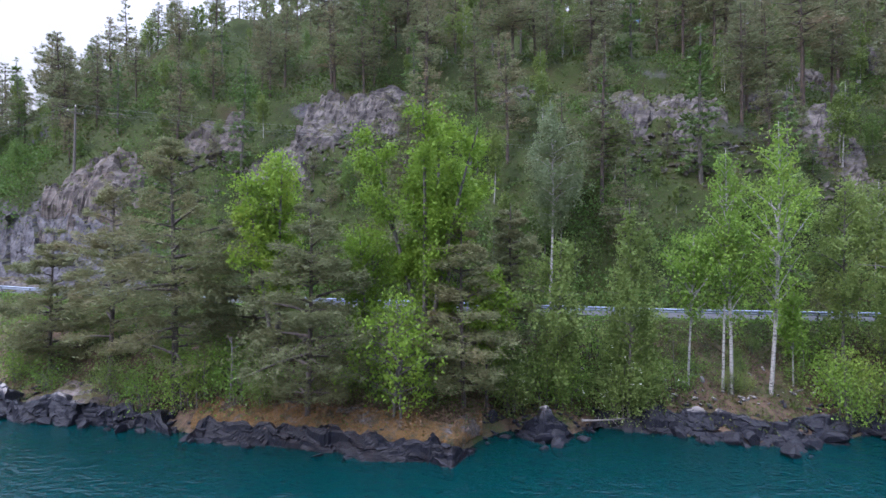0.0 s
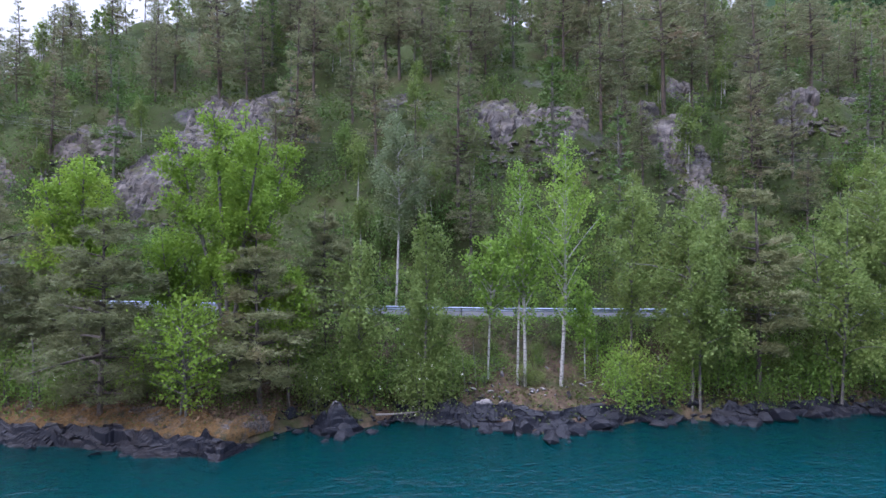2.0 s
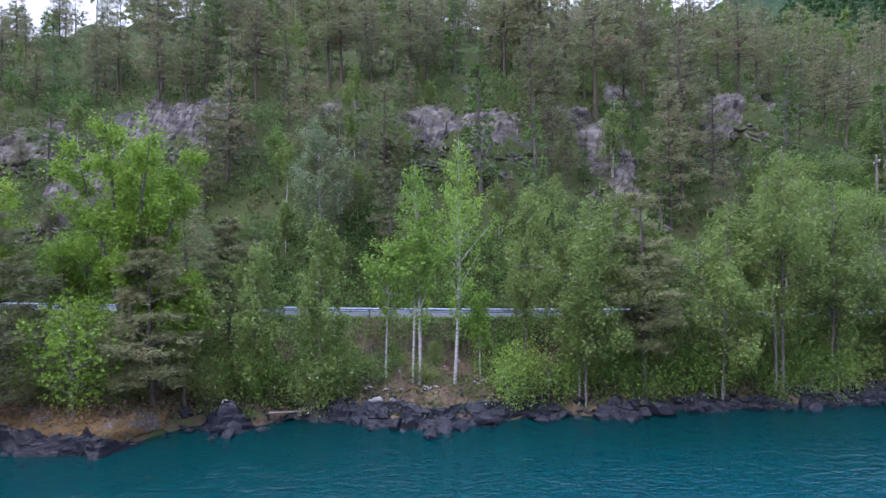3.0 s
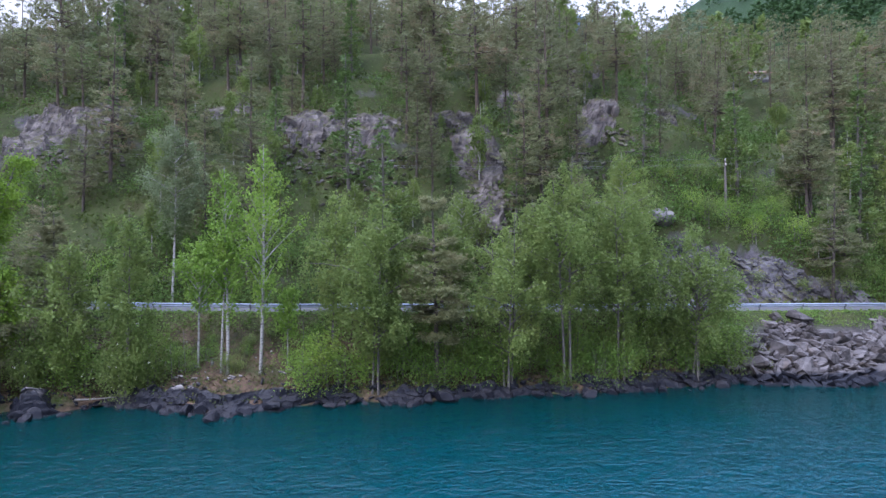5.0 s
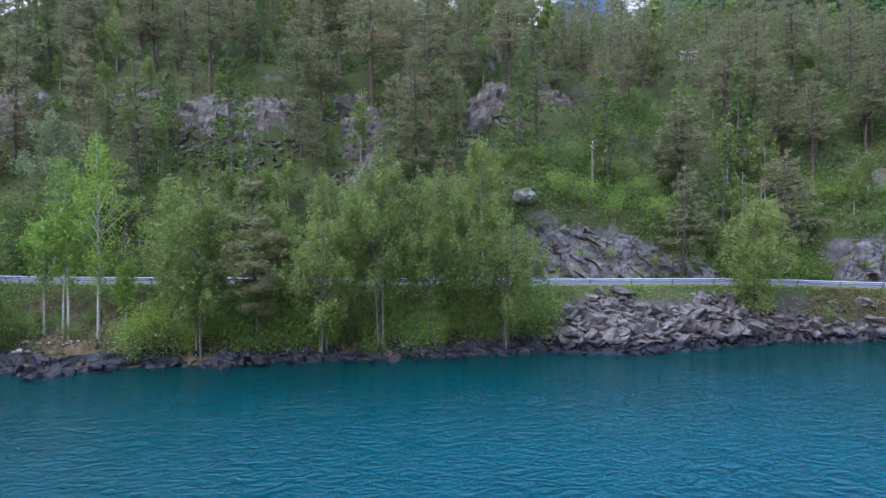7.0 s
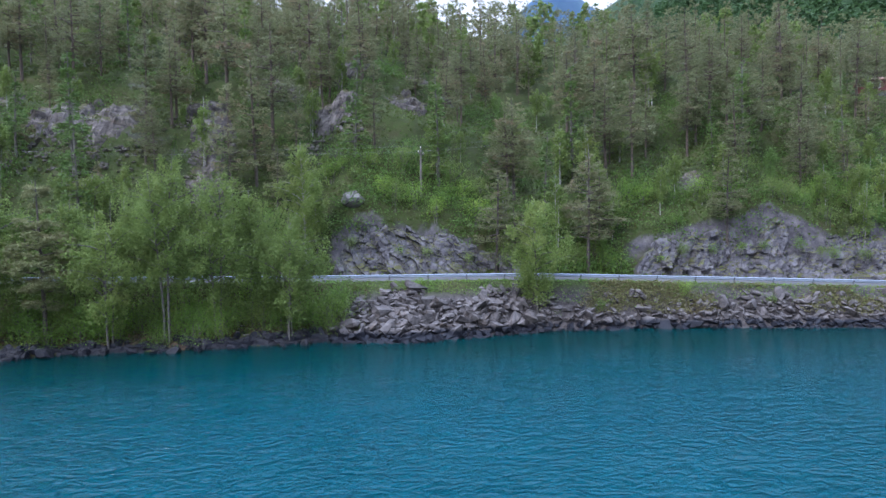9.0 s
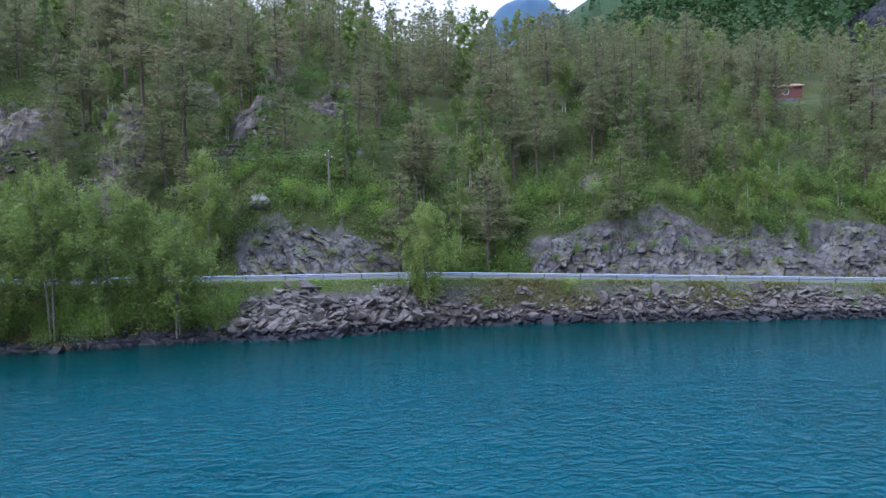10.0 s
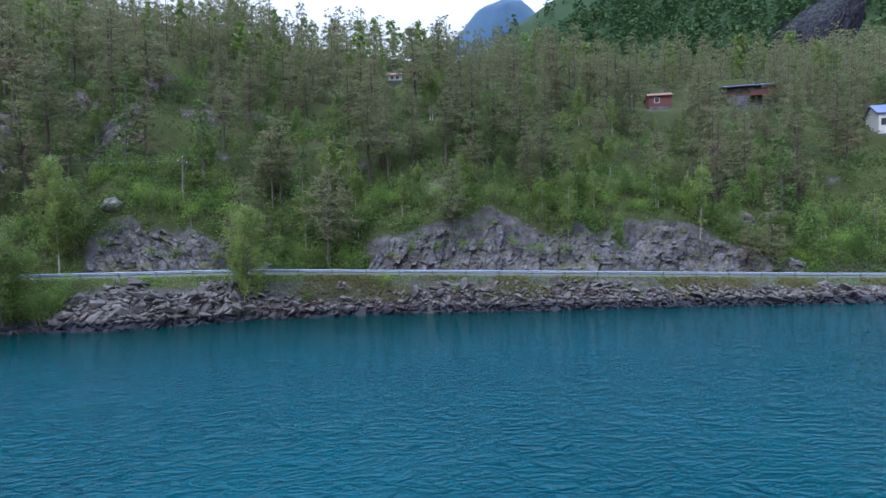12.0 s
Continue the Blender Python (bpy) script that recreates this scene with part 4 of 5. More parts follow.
# ---- the wooded slope: a few shapes of each kind, repeated with their own size and turn ----
def kinds():
    out = {}
    out["pine"] = [tree("pine", conifer(100 + i, 12.0, lo, rr * 1.12, 48, tf, (0.38, 0.046, 5), rings=2, sides=3), PINE_BARK, HILL_LEAF, "tall Scots pine with a reddish upper trunk on the slope", "tree", "hillside pines")
                   for i, (lo, rr, tf) in enumerate(((0.22, 2.2, 24), (0.12, 2.3, 24), (0.34, 2.1, 22), (0.18, 1.9, 22), (0.26, 2.5, 25), (0.10, 2.1, 24)))]
    out["spruce"] = [tree("spruce", conifer(120 + i, 12.0, 0.08, rr, 62, 17, (0.40, 0.07, 3), True, rings=3, sides=3), DARK_BARK, SPRUCE_LEAF, "dense pointed spruce on the slope", "tree", "hillside spruces")
                     for i, rr in enumerate((2.0, 1.7, 2.3))]
    out["birch"] = [tree("birch", broadleaf(140 + i, 10.0, lo, rr, 26, 1900, 0.145, 0.8, 0.8, 0.42, 0.02, st, per=12, slim=0.0075, rings=3, sides=3), BIRCH_BARK, BIRCH_LEAF, "slender green birch among the pines", "tree", "hillside birches")
                    for i, (lo, rr, st) in enumerate(((0.3, 1.9, 1), (0.22, 2.2, 2), (0.42, 1.8, 1)))]
    out["aspen"] = [tree("aspen", broadleaf(160 + i, 9.0, lo, rr, 26, 1800, 0.15, 0.95, 0.0, 0.42, 0.015, st, 0.6, 0.4, rings=3, sides=3), DARK_BARK, HILL_ASPEN, "bright green young aspen among the pines", "tree", "hillside aspens")
                    for i, (lo, rr, st) in enumerate(((0.2, 1.9, 1), (0.12, 2.1, 2)))]
    return out


KINDS = kinds()
first_used = set()


def set_tree(kind, which, m):
    ob = KINDS[kind][which]
    if ob.name in first_used:
        return copy_thing(ob, m)
    first_used.add(ob.name)
    ob.matrix_basis = m
    return ob


rng = np.random.default_rng(7)
stands = []
for gx0 in np.arange(-76, 196, 3.9):
    for d0 in (2.0, 4.8, 7.8, 11.0, 14.4, 18.0, 21.8, 25.8, 30.0, 34.0):
        x = gx0 + rng.uniform(-1.9, 1.9)
        d = d0 + rng.uniform(-1.5, 1.5)
        cut = float(np.interp(x, CUT[:, 0], CUT[:, 1]))
        if d < (3.8 if cut > 2.5 else 1.2):
            continue
        y = float(rail_y(x)) + ROAD_OUT + 0.8 + d
        thin = 0.9 if x < 52 and d < 14 else 0.70
        if 52 < x < 74 and d < 12:
            thin = 0.0 if (abs(x - 57.8) < 2.6 and y < 53) or (abs(x - 66.1) < 1.6 and y < 52) else 0.75
        if rng.uniform() > thin:
            continue
        stands.append((x, y, d))
for x, y, d in stands:
    r = rng.uniform()
    young = 0.75 if d < 5 else 1.0
    leafy = 0.10 if lattice(x * 0.07, y * 0.07, 0, 19) > 0.5 else -0.06      # birches stand in groups
    if d < 4 and r < 0.5:
        kind, size = ("aspen" if r < 0.18 else "birch"), rng.uniform(0.55, 1.0)
    elif x > 80 and d < 11 and r < 0.42:               # leafy fringe above the cutting
        kind, size = ("aspen" if r < 0.12 else "birch"), rng.uniform(0.7, 1.15)
    elif r < 0.56 - leafy:
        kind, size = "pine", rng.uniform(1.0, 1.65) * young
    elif r < 0.70 - leafy:
        kind, size = "spruce", rng.uniform(0.85, 1.5) * young
    elif r < 0.92:
        kind, size = "birch", rng.uniform(0.75, 1.25)
    else:
        kind, size = "aspen", rng.uniform(0.65, 1.05)
    if x < -22:
        size *= 0.72
    if x > 84 and kind == "pine":
        size *= 0.92
    size = min(size, (allowed_top(x, y) - on_ground(x, y)) / 12.5)
    if size < 0.26:
        continue
    set_tree(kind, int(rng.integers(len(KINDS[kind]))), planted(x, y, size, rng.uniform(0, 6.28), rng.uniform(0.9, 1.12), rng.normal() * 0.02))

# trees that stand out on the slope
for kind, which, x, y, top, wide in (("spruce", 0, 4.3, 47.4, 23.2, 0.8), ("spruce", 2, 28.6, 46.4, 28.9, 0.8), ("pine", 1, 74.4, 45.8, 20.2, 1.1), ("pine", 3, 77.0, 47.0, 18.5, 1.0), ("pine", 4, 85.2, 45.0, 24.6, 1.0),
                                     ("pine", 5, 87.2, 46.5, 24.9, 0.9), ("birch", 0, 95.5, 47.5, 23.4, 0.8), ("birch", 2, 98.0, 48.5, 24.6, 0.8), ("pine", 2, 102.0, 43.8, 20.5, 0.9), ("birch", 1, 117.2, 41.2, 17.5, 0.9),
                                     ("aspen", 1, 124.0, 40.0, 19.0, 0.9), ("pine", 0, 119.0, 45.5, 24.0, 1.0), ("birch", 1, 135.4, 38.5, 22.0, 1.0), ("aspen", 0, 149.0, 34.5, 15.8, 1.1), ("pine", 5, 140.5, 35.5, 15.5, 1.0),
                                     ("pine", 3, 143.5, 34.8, 16.5, 1.0), ("birch", 1, 53.4, 48.5, 19.5, 0.9), ("aspen", 1, 43.5, 56.5, 30.0, 0.9), ("pine", 4, -2.0, 46.5, 19.5, 1.1), ("pine", 2, 15.5, 47.5, 19.5, 1.0)):
    z = on_ground(x, y)
    tall0 = 12.3 if kind in ("pine", "spruce") else (10.3 if kind == "birch" else 9.6)
    s = (top - z) / tall0
    set_tree(kind, which, planted(x, y, s * wide, x * 1.7, 1 / wide))


# ---- woods farther up and on the valley side ----
def woods(name, label, places, parts_of, leaf, seed):
    """Many small trees as one; parts_of: a few crown shapes of height one."""
    rng = np.random.default_rng(seed)
    out = []
    for x, y, z, h in places:
        v, f = parts_of[int(rng.integers(len(parts_of)))]
        a = rng.uniform(0, 6.28)
        c, s = math.cos(a), math.sin(a)
        w = h * rng.uniform(0.85, 1.2)
        out.append((np.stack([x + w * (c * v[:, 0] - s * v[:, 1]), y + w * (s * v[:, 0] + c * v[:, 1]), z + h * v[:, 2]], -1), f))
    v, f = joined(out)
    return tagged(new(name, mesh_of(name, v, f, leaf)), label, "trees", kind="stuff")


def small_crown(made, h):
    (_, _), (v, f) = made
    return v / h, f


up_pines = [small_crown(conifer(300 + i, 12.0, lo, rr, 30, 11, (0.50, 0.078, 4), False, False, 3, 3), 12.0) for i, (lo, rr) in enumerate(((0.20, 2.1), (0.12, 2.3), (0.30, 2.2), (0.08, 1.9)))]
top_pines = [small_crown(conifer(310 + i, 12.0, lo, 2.2, 26, 8, (0.62, 0.12, 2), False, False, 3, 3), 12.0) for i, lo in enumerate((0.35, 0.25, 0.5))]
up_broad = [small_crown(broadleaf(320 + i, 10.0, 0.15, 2.2, 16, 210, 0.38, 0.8, 0.6, 0.5), 10.0) for i in range(2)]
far_cones = [small_crown(conifer(340 + i, 12.0, 0.05, 2.2, 12, 3, (1.9, 0.42, 2), True, False, 3, 3), 12.0) for i in range(4)]
thin_trunk = [(v / 12.0, np.concatenate([f[:, [0, 1, 2]], f[:, [0, 2, 3]]])) for v, f in [tube(np.array([(0, 0, -0.3), (0.1, 0, 5), (0, 0.1, 10.5)]), np.array([0.11, 0.08, 0.03]), 4)]]
rng = np.random.default_rng(17)
mid_pine, hi_pine, hi_broad = [], [], []
for gx0 in np.arange(-110, 250, 3.7):
    for d in np.concatenate([np.arange(37.5, 80, 4.0), np.arange(80, 140, 4.8)]):
        x, dd = gx0 + rng.uniform(-1.6, 1.6), d + rng.uniform(-1.5, 1.5)
        y = float(rail_y(x)) + ROAD_OUT + 0.8 + dd
        if rng.uniform() > (0.80 if dd < 80 else 0.66):
            continue
        z = float(ground_z(x, y))
        h = rng.uniform(10, 17) * (0.7 if x < -25 else 1.0)
        if x > 96:
            h *= 0.78
        if 12 < x < 112 and dd > 78:                     # stunted open growth along the crest
            h *= 0.5
            if rng.uniform() < 0.45:
                continue
        h = min(h, allowed_top(x, y) - z)
        if h < 2:
            continue
        (hi_broad if rng.uniform() < (0.35 if x < -30 else 0.18) else (mid_pine if dd < 80 and -75 < x < 200 else hi_pine)).append((x, y, z, h))
woods("upper_pine_wood", "olive-green pine wood covering the upper slope", mid_pine, up_pines, HILL_LEAF, 1)
woods("ridge_pine_wood", "pine wood along the ridge against the sky", hi_pine, top_pines, HILL_LEAF, 4)
woods("upper_leafy_wood", "light green birches scattered through the upper pine wood", [(x, y, z, h * 0.85) for x, y, z, h in hi_broad], up_broad, BIRCH_LEAF, 2)
woods("upper_trunks", "bare pine trunks of the upper wood", mid_pine + hi_pine, thin_trunk, PINE_BARK, 1)
rng = np.random.default_rng(27)
far_trees = []
while len(far_trees) < 2900:
    x, y = rng.uniform(165, 480), rng.uniform(140, 350) + (rng.uniform(0, 100) if rng.uniform() < 0.3 else 0)
    if x < 130 + (y - 195) * 0.1:
        continue
    z = float(ground_z(x, y))
    if lattice(x * 0.03, y * 0.03, 0, 91) < 0.12 or ((x - 300) / 17) ** 2 + ((y - 178) / 20) ** 2 < 1:
        continue
    far_trees.append((x, y, z - 0.5, rng.uniform(9, 17)))
woods("valley_side_wood", "green conifer wood covering the far valley side", far_trees, far_cones, FAR_LEAF, 3)


# ---- shrubs on the bank ----
def shrub_shape(seed, leaf, label, name="shrub", tall=2.2, reach=1.5, leaves=1150, size=0.062, blossom=0):
    (stem, limbs), (lv, lf) = broadleaf(seed, tall, 0.12, reach, 16, leaves, size, 0.85, 0.0, 0.38, 0.03, 4, 0.5, 0.4, 0.012, 0.55, per=9, rings=2, sides=3)
    root = tagged(new(name), label, "shrub", "bank shrubs")
    part("stem", mesh_of("stem", *grown(stem, limbs), DARK_BARK, True), root)
    part("foliage", mesh_of("foliage", lv, lf, leaf), root)
    if blossom:
        r = np.random.default_rng(seed)
        c = lv.reshape(-1, 3, 3).mean(1)
        c = c[r.choice(len(c), blossom, False)] + (0, -0.25, 0.12)
        part("blossom", mesh_of("blossom", *leaf_faces(r, np.repeat(c, 4, 0) + r.normal(size=(4 * len(c), 3)) * 0.05, 0.034), BLOSSOM), root, "clusters of small white flowers")
    return root


SHRUBS = [shrub_shape(501, SHRUB_LEAF, "leafy green shrub on the bank"), shrub_shape(502, SHRUB_LEAF, "low bushy green shrub on the bank", tall=1.5, reach=1.4), shrub_shape(503, ASPEN_LEAF, "bright green sapling thicket on the bank", tall=3.0, reach=1.5, leaves=1300),
          shrub_shape(504, BIRCH_LEAF, "grey-green willow shrub on the bank", tall=2.6, reach=1.7, leaves=1600)]
rng = np.random.default_rng(37)
used = set()
spots = [(10.5, 33.6, 3, 1.1), (11.6, 34.2, 3, 1.2), (12.6, 33.9, 0, 1.1), (23.2, 32.2, 2, 1.1), (24.4, 32.6, 0, 1.2), (25.6, 33.0, 0, 1.2), (24.0, 33.6, 2, 1.2), (-14.5, 33.6, 0, 1.2), (-15.8, 34.2, 2, 1.0), (-18.5, 34.6, 1, 1.2), (-12.0, 32.8, 0, 1.1), (4.0, 33.8, 3, 1.0), (5.4, 34.2, 3, 1.1), (7.6, 34.2, 0, 1.0)]
for x in np.arange(-34, 58, 1.1):
    for k in range(1):
        xx = x + rng.uniform(-0.8, 0.8)
        ys, yr = float(shore_y(xx)), float(rail_y(xx))
        u = rng.uniform(0.2, 0.85)
        if 12.8 < xx < 23 and (u < 0.5 or rng.uniform() < 0.5):
            continue
        y = ys + (yr - 1.2 - ys) * u
        room = max(0.5, float(road_z(xx)) + 0.35 + (yr - y) * 0.1 - float(ground_z(xx, y)))      # most stay under the view of the road
        spots.append((xx, y, int(rng.integers(4)), min(rng.uniform(0.6, 1.25), room / 2.6 if rng.uniform() < 0.95 else 1.1)))
for k in range(16):                                      # low growth round the aspens
    xx = rng.uniform(12.5, 24)
    ys, yr = float(shore_y(xx)), float(rail_y(xx))
    spots.append((xx, ys + (yr - ys) * rng.uniform(0.38, 0.75), int(rng.integers(4)), rng.uniform(0.28, 0.6)))
for x in np.arange(29, 57, 0.75):                         # foliage down to the water under the birches
    ys, yr = float(shore_y(x)), float(rail_y(x))
    spots.append((x, ys + (yr - ys) * rng.uniform(0.10, 0.45), int(rng.integers(0, 4)), rng.uniform(0.7, 1.2)))
for x in (62.5, 65, 78.5, 83, 92, 100, 121):
    spots.append((x, float(rail_y(x)) - rng.uniform(1.3, 2.8), int(rng.integers(4)), rng.uniform(0.25, 0.5)))
for x in np.concatenate([np.arange(-30, 54, 2.6), np.arange(54, 156, 1.25), np.arange(156, 180, 2.6)]):                       # thicket behind the road and on top of the cutting
    d = rng.uniform(0.8, 3.0) if np.interp(x, CUT[:, 0], CUT[:, 1]) < 2.2 else rng.uniform(2.6, 7.5)
    spots.append((x, float(rail_y(x)) + ROAD_OUT + 0.9 + d, int(rng.integers(4)), rng.uniform(0.5, 1.15)))
spots = [(x, y, which, s, None) for x, y, which, s in spots]
for x in (57.5, 63.0, 66.5, 71.0, 75.5, 93.5, 96.0, 99.5, 103.0, 105.5, 109.5, 111.5, 113.0, 116.5, 120.0, 124.5):      # tufts on the ledges of the cutting
    f = rng.uniform(0.35, 0.8)
    h = float(np.interp(x, CUT[:, 0], CUT[:, 1])) * 0.85 * f
    spots.append((x, float(rail_y(x)) + ROAD_OUT + 0.35 + 0.38 * h, int(rng.integers(4)), rng.uniform(0.3, 0.55), float(road_z(x)) + h - 0.2))
for x, y, which, s, z in spots:
    m = planted(x, y, s, rng.uniform(0, 6.28), rng.uniform(0.8, 1.15), z=z)
    if which in used:
        copy_thing(SHRUBS[which], m)
    else:
        used.add(which)
        SHRUBS[which].matrix_basis = m
for k, (x, y, s) in enumerate(((10.6, 32.8, 1.35), (12.2, 33.2, 1.1), (-10.6, 31.9, 0.9), (-12.4, 36.0, 1.1), (4.2, 33.0, 1.0))):
    plant(shrub_shape(520 + k, BIRCH_LEAF, "elder shrub dotted with white blossom near the water", "flowering_shrub", 2.6, 1.5, 3400, 0.055, blossom=30), x, y + 0.5, s)

# low heath, ferns and grass
rng = np.random.default_rng(47)


def cover(name, label, count, place, size, leaf, spread_=0.18, per=5):
    xs, ys = place(count)
    zs = ground_z(xs, ys)
    c = np.repeat(np.stack([xs, ys, zs], -1), per, 0) + np.abs(rng.normal(size=(count * per, 3))) * (0, 0, spread_) + rng.normal(size=(count * per, 3)) * (spread_ * 1.4, spread_ * 1.4, 0.03)
    return tagged(new(name, mesh_of(name, *leaf_faces(rng, c, size), leaf)), label, "undergrowth", kind="stuff")


def bank_place(count):
    xs = rng.uniform(-40, 60, count)
    a, b = shore_y(xs) + 0.9, rail_y(xs) - 0.6
    return xs, a + (b - a) * rng.uniform(0, 1, count)


def slope_place(count):
    xs = rng.uniform(-70, 185, count)
    return xs, rail_y(xs) + ROAD_OUT + 1.2 + rng.uniform(0, 1, count) ** 1.5 * 34


def thicket_place(count):
    xs = rng.uniform(-60, 175, 4 * count)
    d = rng.uniform(0, 1, 4 * count) ** 1.3 * 30
    ys = rail_y(xs) + ROAD_OUT + 1.0 + np.where(np.interp(xs, CUT[:, 0], CUT[:, 1]) > 2.2, 2.0, 0.3) + d
    dense = lattice(xs * 0.35, ys * 0.35, 0, 61) + 0.35 * np.clip(1 - d / 9, 0, 1)
    for ox, oy, rx_, ry_, oh in OUTCROPS:                # none on bare rock
        dense = dense - 2.0 * (((xs - ox) / rx_) ** 2 + ((ys - oy + 1) / (ry_ + 1)) ** 2 < 1)
    keep = np.argsort(-dense + 0.25 * rng.uniform(size=4 * count))[:count]
    return xs[keep], ys[keep]


def verge_place(count):
    xs = rng.uniform(-60, 170, count)
    return xs, rail_y(xs) + np.where(rng.uniform(size=count) < 0.75, rng.uniform(-1.9, -0.1, count), ROAD_OUT + rng.uniform(0.1, 0.8, count))


def stony_place(count):
    xs = rng.uniform(56, 160, 3 * count)
    u = rng.uniform(0.15, 1.0, 3 * count) ** 0.6
    grown_over = lattice(xs * 0.3, u * 2.0, 0, 23) + 0.5 * u + 0.25 * step(xs, 78, 86)
    keep = np.argsort(-grown_over + 0.15 * rng.uniform(size=3 * count))[:count]
    a, b = shore_y(xs), rail_y(xs) - 0.7
    return xs[keep], (a + (b - a) * u)[keep]


cover("stone_bank_plants", "straw-coloured grass and low herbs growing between the bank stones", 8000, stony_place, 0.075, STRAW_LEAF, 0.13, 6)
cover("bank_undergrowth", "ferns and low green plants between the shore trees", 9000, bank_place, 0.075, HEATH_LEAF)
cover("slope_heath", "heather, bilberry and moss under the pines", 21000, slope_place, 0.16, HEATH_LEAF, 0.26, 6)
cover("slope_thicket", "fresh green bushes and saplings between the pines", 9500, thicket_place, 0.135, THICKET_LEAF, 0.75, 14)
def ledge_place(count):
    xs = rng.uniform(-14.5, 2.2, count)
    return xs, shore_y(xs) + 1.4 + np.abs(rng.normal(size=count)) * 1.6


cover("ledge_heath", "tufts of rusty heather and moss on the bedrock ledge", 1500, ledge_place, 0.06, LITTER_LEAF, 0.5, 5)
cover("leaf_litter", "brown fallen leaves and twigs under the shore trees", 5000, bank_place, 0.07, LITTER_LEAF, 0.03, 4)
cover("verge_grass", "bright green grass along the road verge", 10000, verge_place, 0.075, SHRUB_LEAF, 0.12, 5)


# ---- loose rocks ----
def stone_mesh(seed, material, level=1, cuts=9, flat=0.7):
    """An angular block: a round shape cut off by random planes."""
    rng = np.random.default_rng(seed)
    bm = bmesh.new()
    bmesh.ops.create_icosphere(bm, subdivisions=level, radius=1.0)
    v = np.array([p.co[:] for p in bm.verts])
    f = np.array([[q.index for q in t.verts] for t in bm.faces])
    bm.free()
    for _ in range(cuts):
        d = unit(rng.normal(size=3))
        off = rng.uniform(0.42, 0.78)
        over = np.maximum(v @ d - off, 0)
        v = v - over[:, None] * d
    v = v * (rng.uniform(0.9, 1.55), rng.uniform(0.7, 1.05), flat * rng.uniform(0.75, 1.2))
    return mesh_of("stone", v, f, material)


def quarry_stone(seed, material):
    """A sharp-edged broken block: the hull of points strewn over a flattened box."""
    rng = np.random.default_rng(seed)
    p = rng.uniform(-1, 1, (18, 3))
    p /= np.abs(p).max(1, keepdims=True) ** 0.85
    bm = bmesh.new()
    for q in p * (rng.uniform(0.95, 1.45), rng.uniform(0.6, 0.95), rng.uniform(0.35, 0.6)):
        bm.verts.new(q)
    hull = bmesh.ops.convex_hull(bm, input=bm.verts[:])
    bmesh.ops.delete(bm, geom=[g for g in hull["geom_interior"] if isinstance(g, bmesh.types.BMVert)], context="VERTS")
    bm.verts.index_update()
    v = np.array([q.co[:] for q in bm.verts])
    f = np.array([[q.index for q in t.verts] for t in bm.faces if len(t.verts) == 3])
    bm.free()
    return mesh_of("stone", v, f, material)


def tumbled(rng, x, y, z, s):
    return Matrix.Translation((x, y, z)) @ Euler((rng.normal() * 0.5, rng.normal() * 0.5, rng.uniform(0, 6.28))).to_matrix().to_4x4() @ Matrix.Diagonal((s, s, s, 1))


boulder = tagged(new("boulder", stone_mesh(601, BOULDER, 3, 7, 0.85)), "large rounded grey boulder perched on the slope above the road", "boulder")
boulder.matrix_basis = Matrix.Translation((57.8, 49.2, 14.3)) @ Matrix.Diagonal((1.35, 1.3, 1.7, 1))

DARK_STONES = [stone_mesh(610 + i, SHORE_ROCK, 2, 9) for i in range(6)]
rng = np.random.default_rng(57)
for x, off, s in ((15.8, 0.1, 0.75), (21.2, 0.2, 0.9), (24.5, 0.0, 0.5), (33.0, -0.2, 1.0), (31.7, 0.2, 0.6), (36.0, 0.1, 0.7), (28.6, 1.5, 1.0), (6.2, 0.2, 0.9), (11.0, 0.3, 0.7), (-16.6, 0.9, 0.6)):
    tagged(part("shore_boulder", DARK_STONES[int(rng.integers(6))], at=tumbled(rng, x, float(shore_y(x)) + off, WATER_Z + 0.2 * s, s)), "dark angular boulder at the waterline", "boulder", "shore boulders")
for x in np.arange(-32, 58, 0.6):
    xx, s = x + rng.uniform(-0.4, 0.4), rng.uniform(0.2, 0.75)
    off = rng.uniform(-0.9, 1.3)
    if -15 < xx < 2.5 and off > -0.5:
        continue
    tagged(part("shore_boulder", DARK_STONES[int(rng.integers(6))], at=tumbled(rng, xx, float(shore_y(xx)) + off, max(float(ground_z(xx, shore_y(xx) + off)), WATER_Z - 0.1) + 0.05, s)), "dark angular stone at the waterline", "boulder", "shore boulders")

rng = np.random.default_rng(61)
small = []
sv, sf = (lambda me: (np.array([p.co[:] for p in me.vertices]), np.array([p.vertices[:] for p in me.polygons])))(stone_mesh(630, SHORE_ROCK, 1, 8, 0.6))
for k in range(1500):
    x = rng.uniform(-32, 58)
    y = float(shore_y(x)) + abs(rng.normal()) * 2.0 + 0.2
    if -15 < x < 2.2 and rng.uniform() < 0.8:
        continue
    m = np.array(tumbled(rng, x, y, float(ground_z(x, y)) + 0.03, rng.uniform(0.08, 0.26)))
    small.append((sv @ m[:3, :3].T + m[:3, 3], sf))
tagged(new("shore_rubble", mesh_of("shore_rubble", *joined(small), SHORE_ROCK)), "small broken stones scattered along the shore", "stones", kind="stuff")

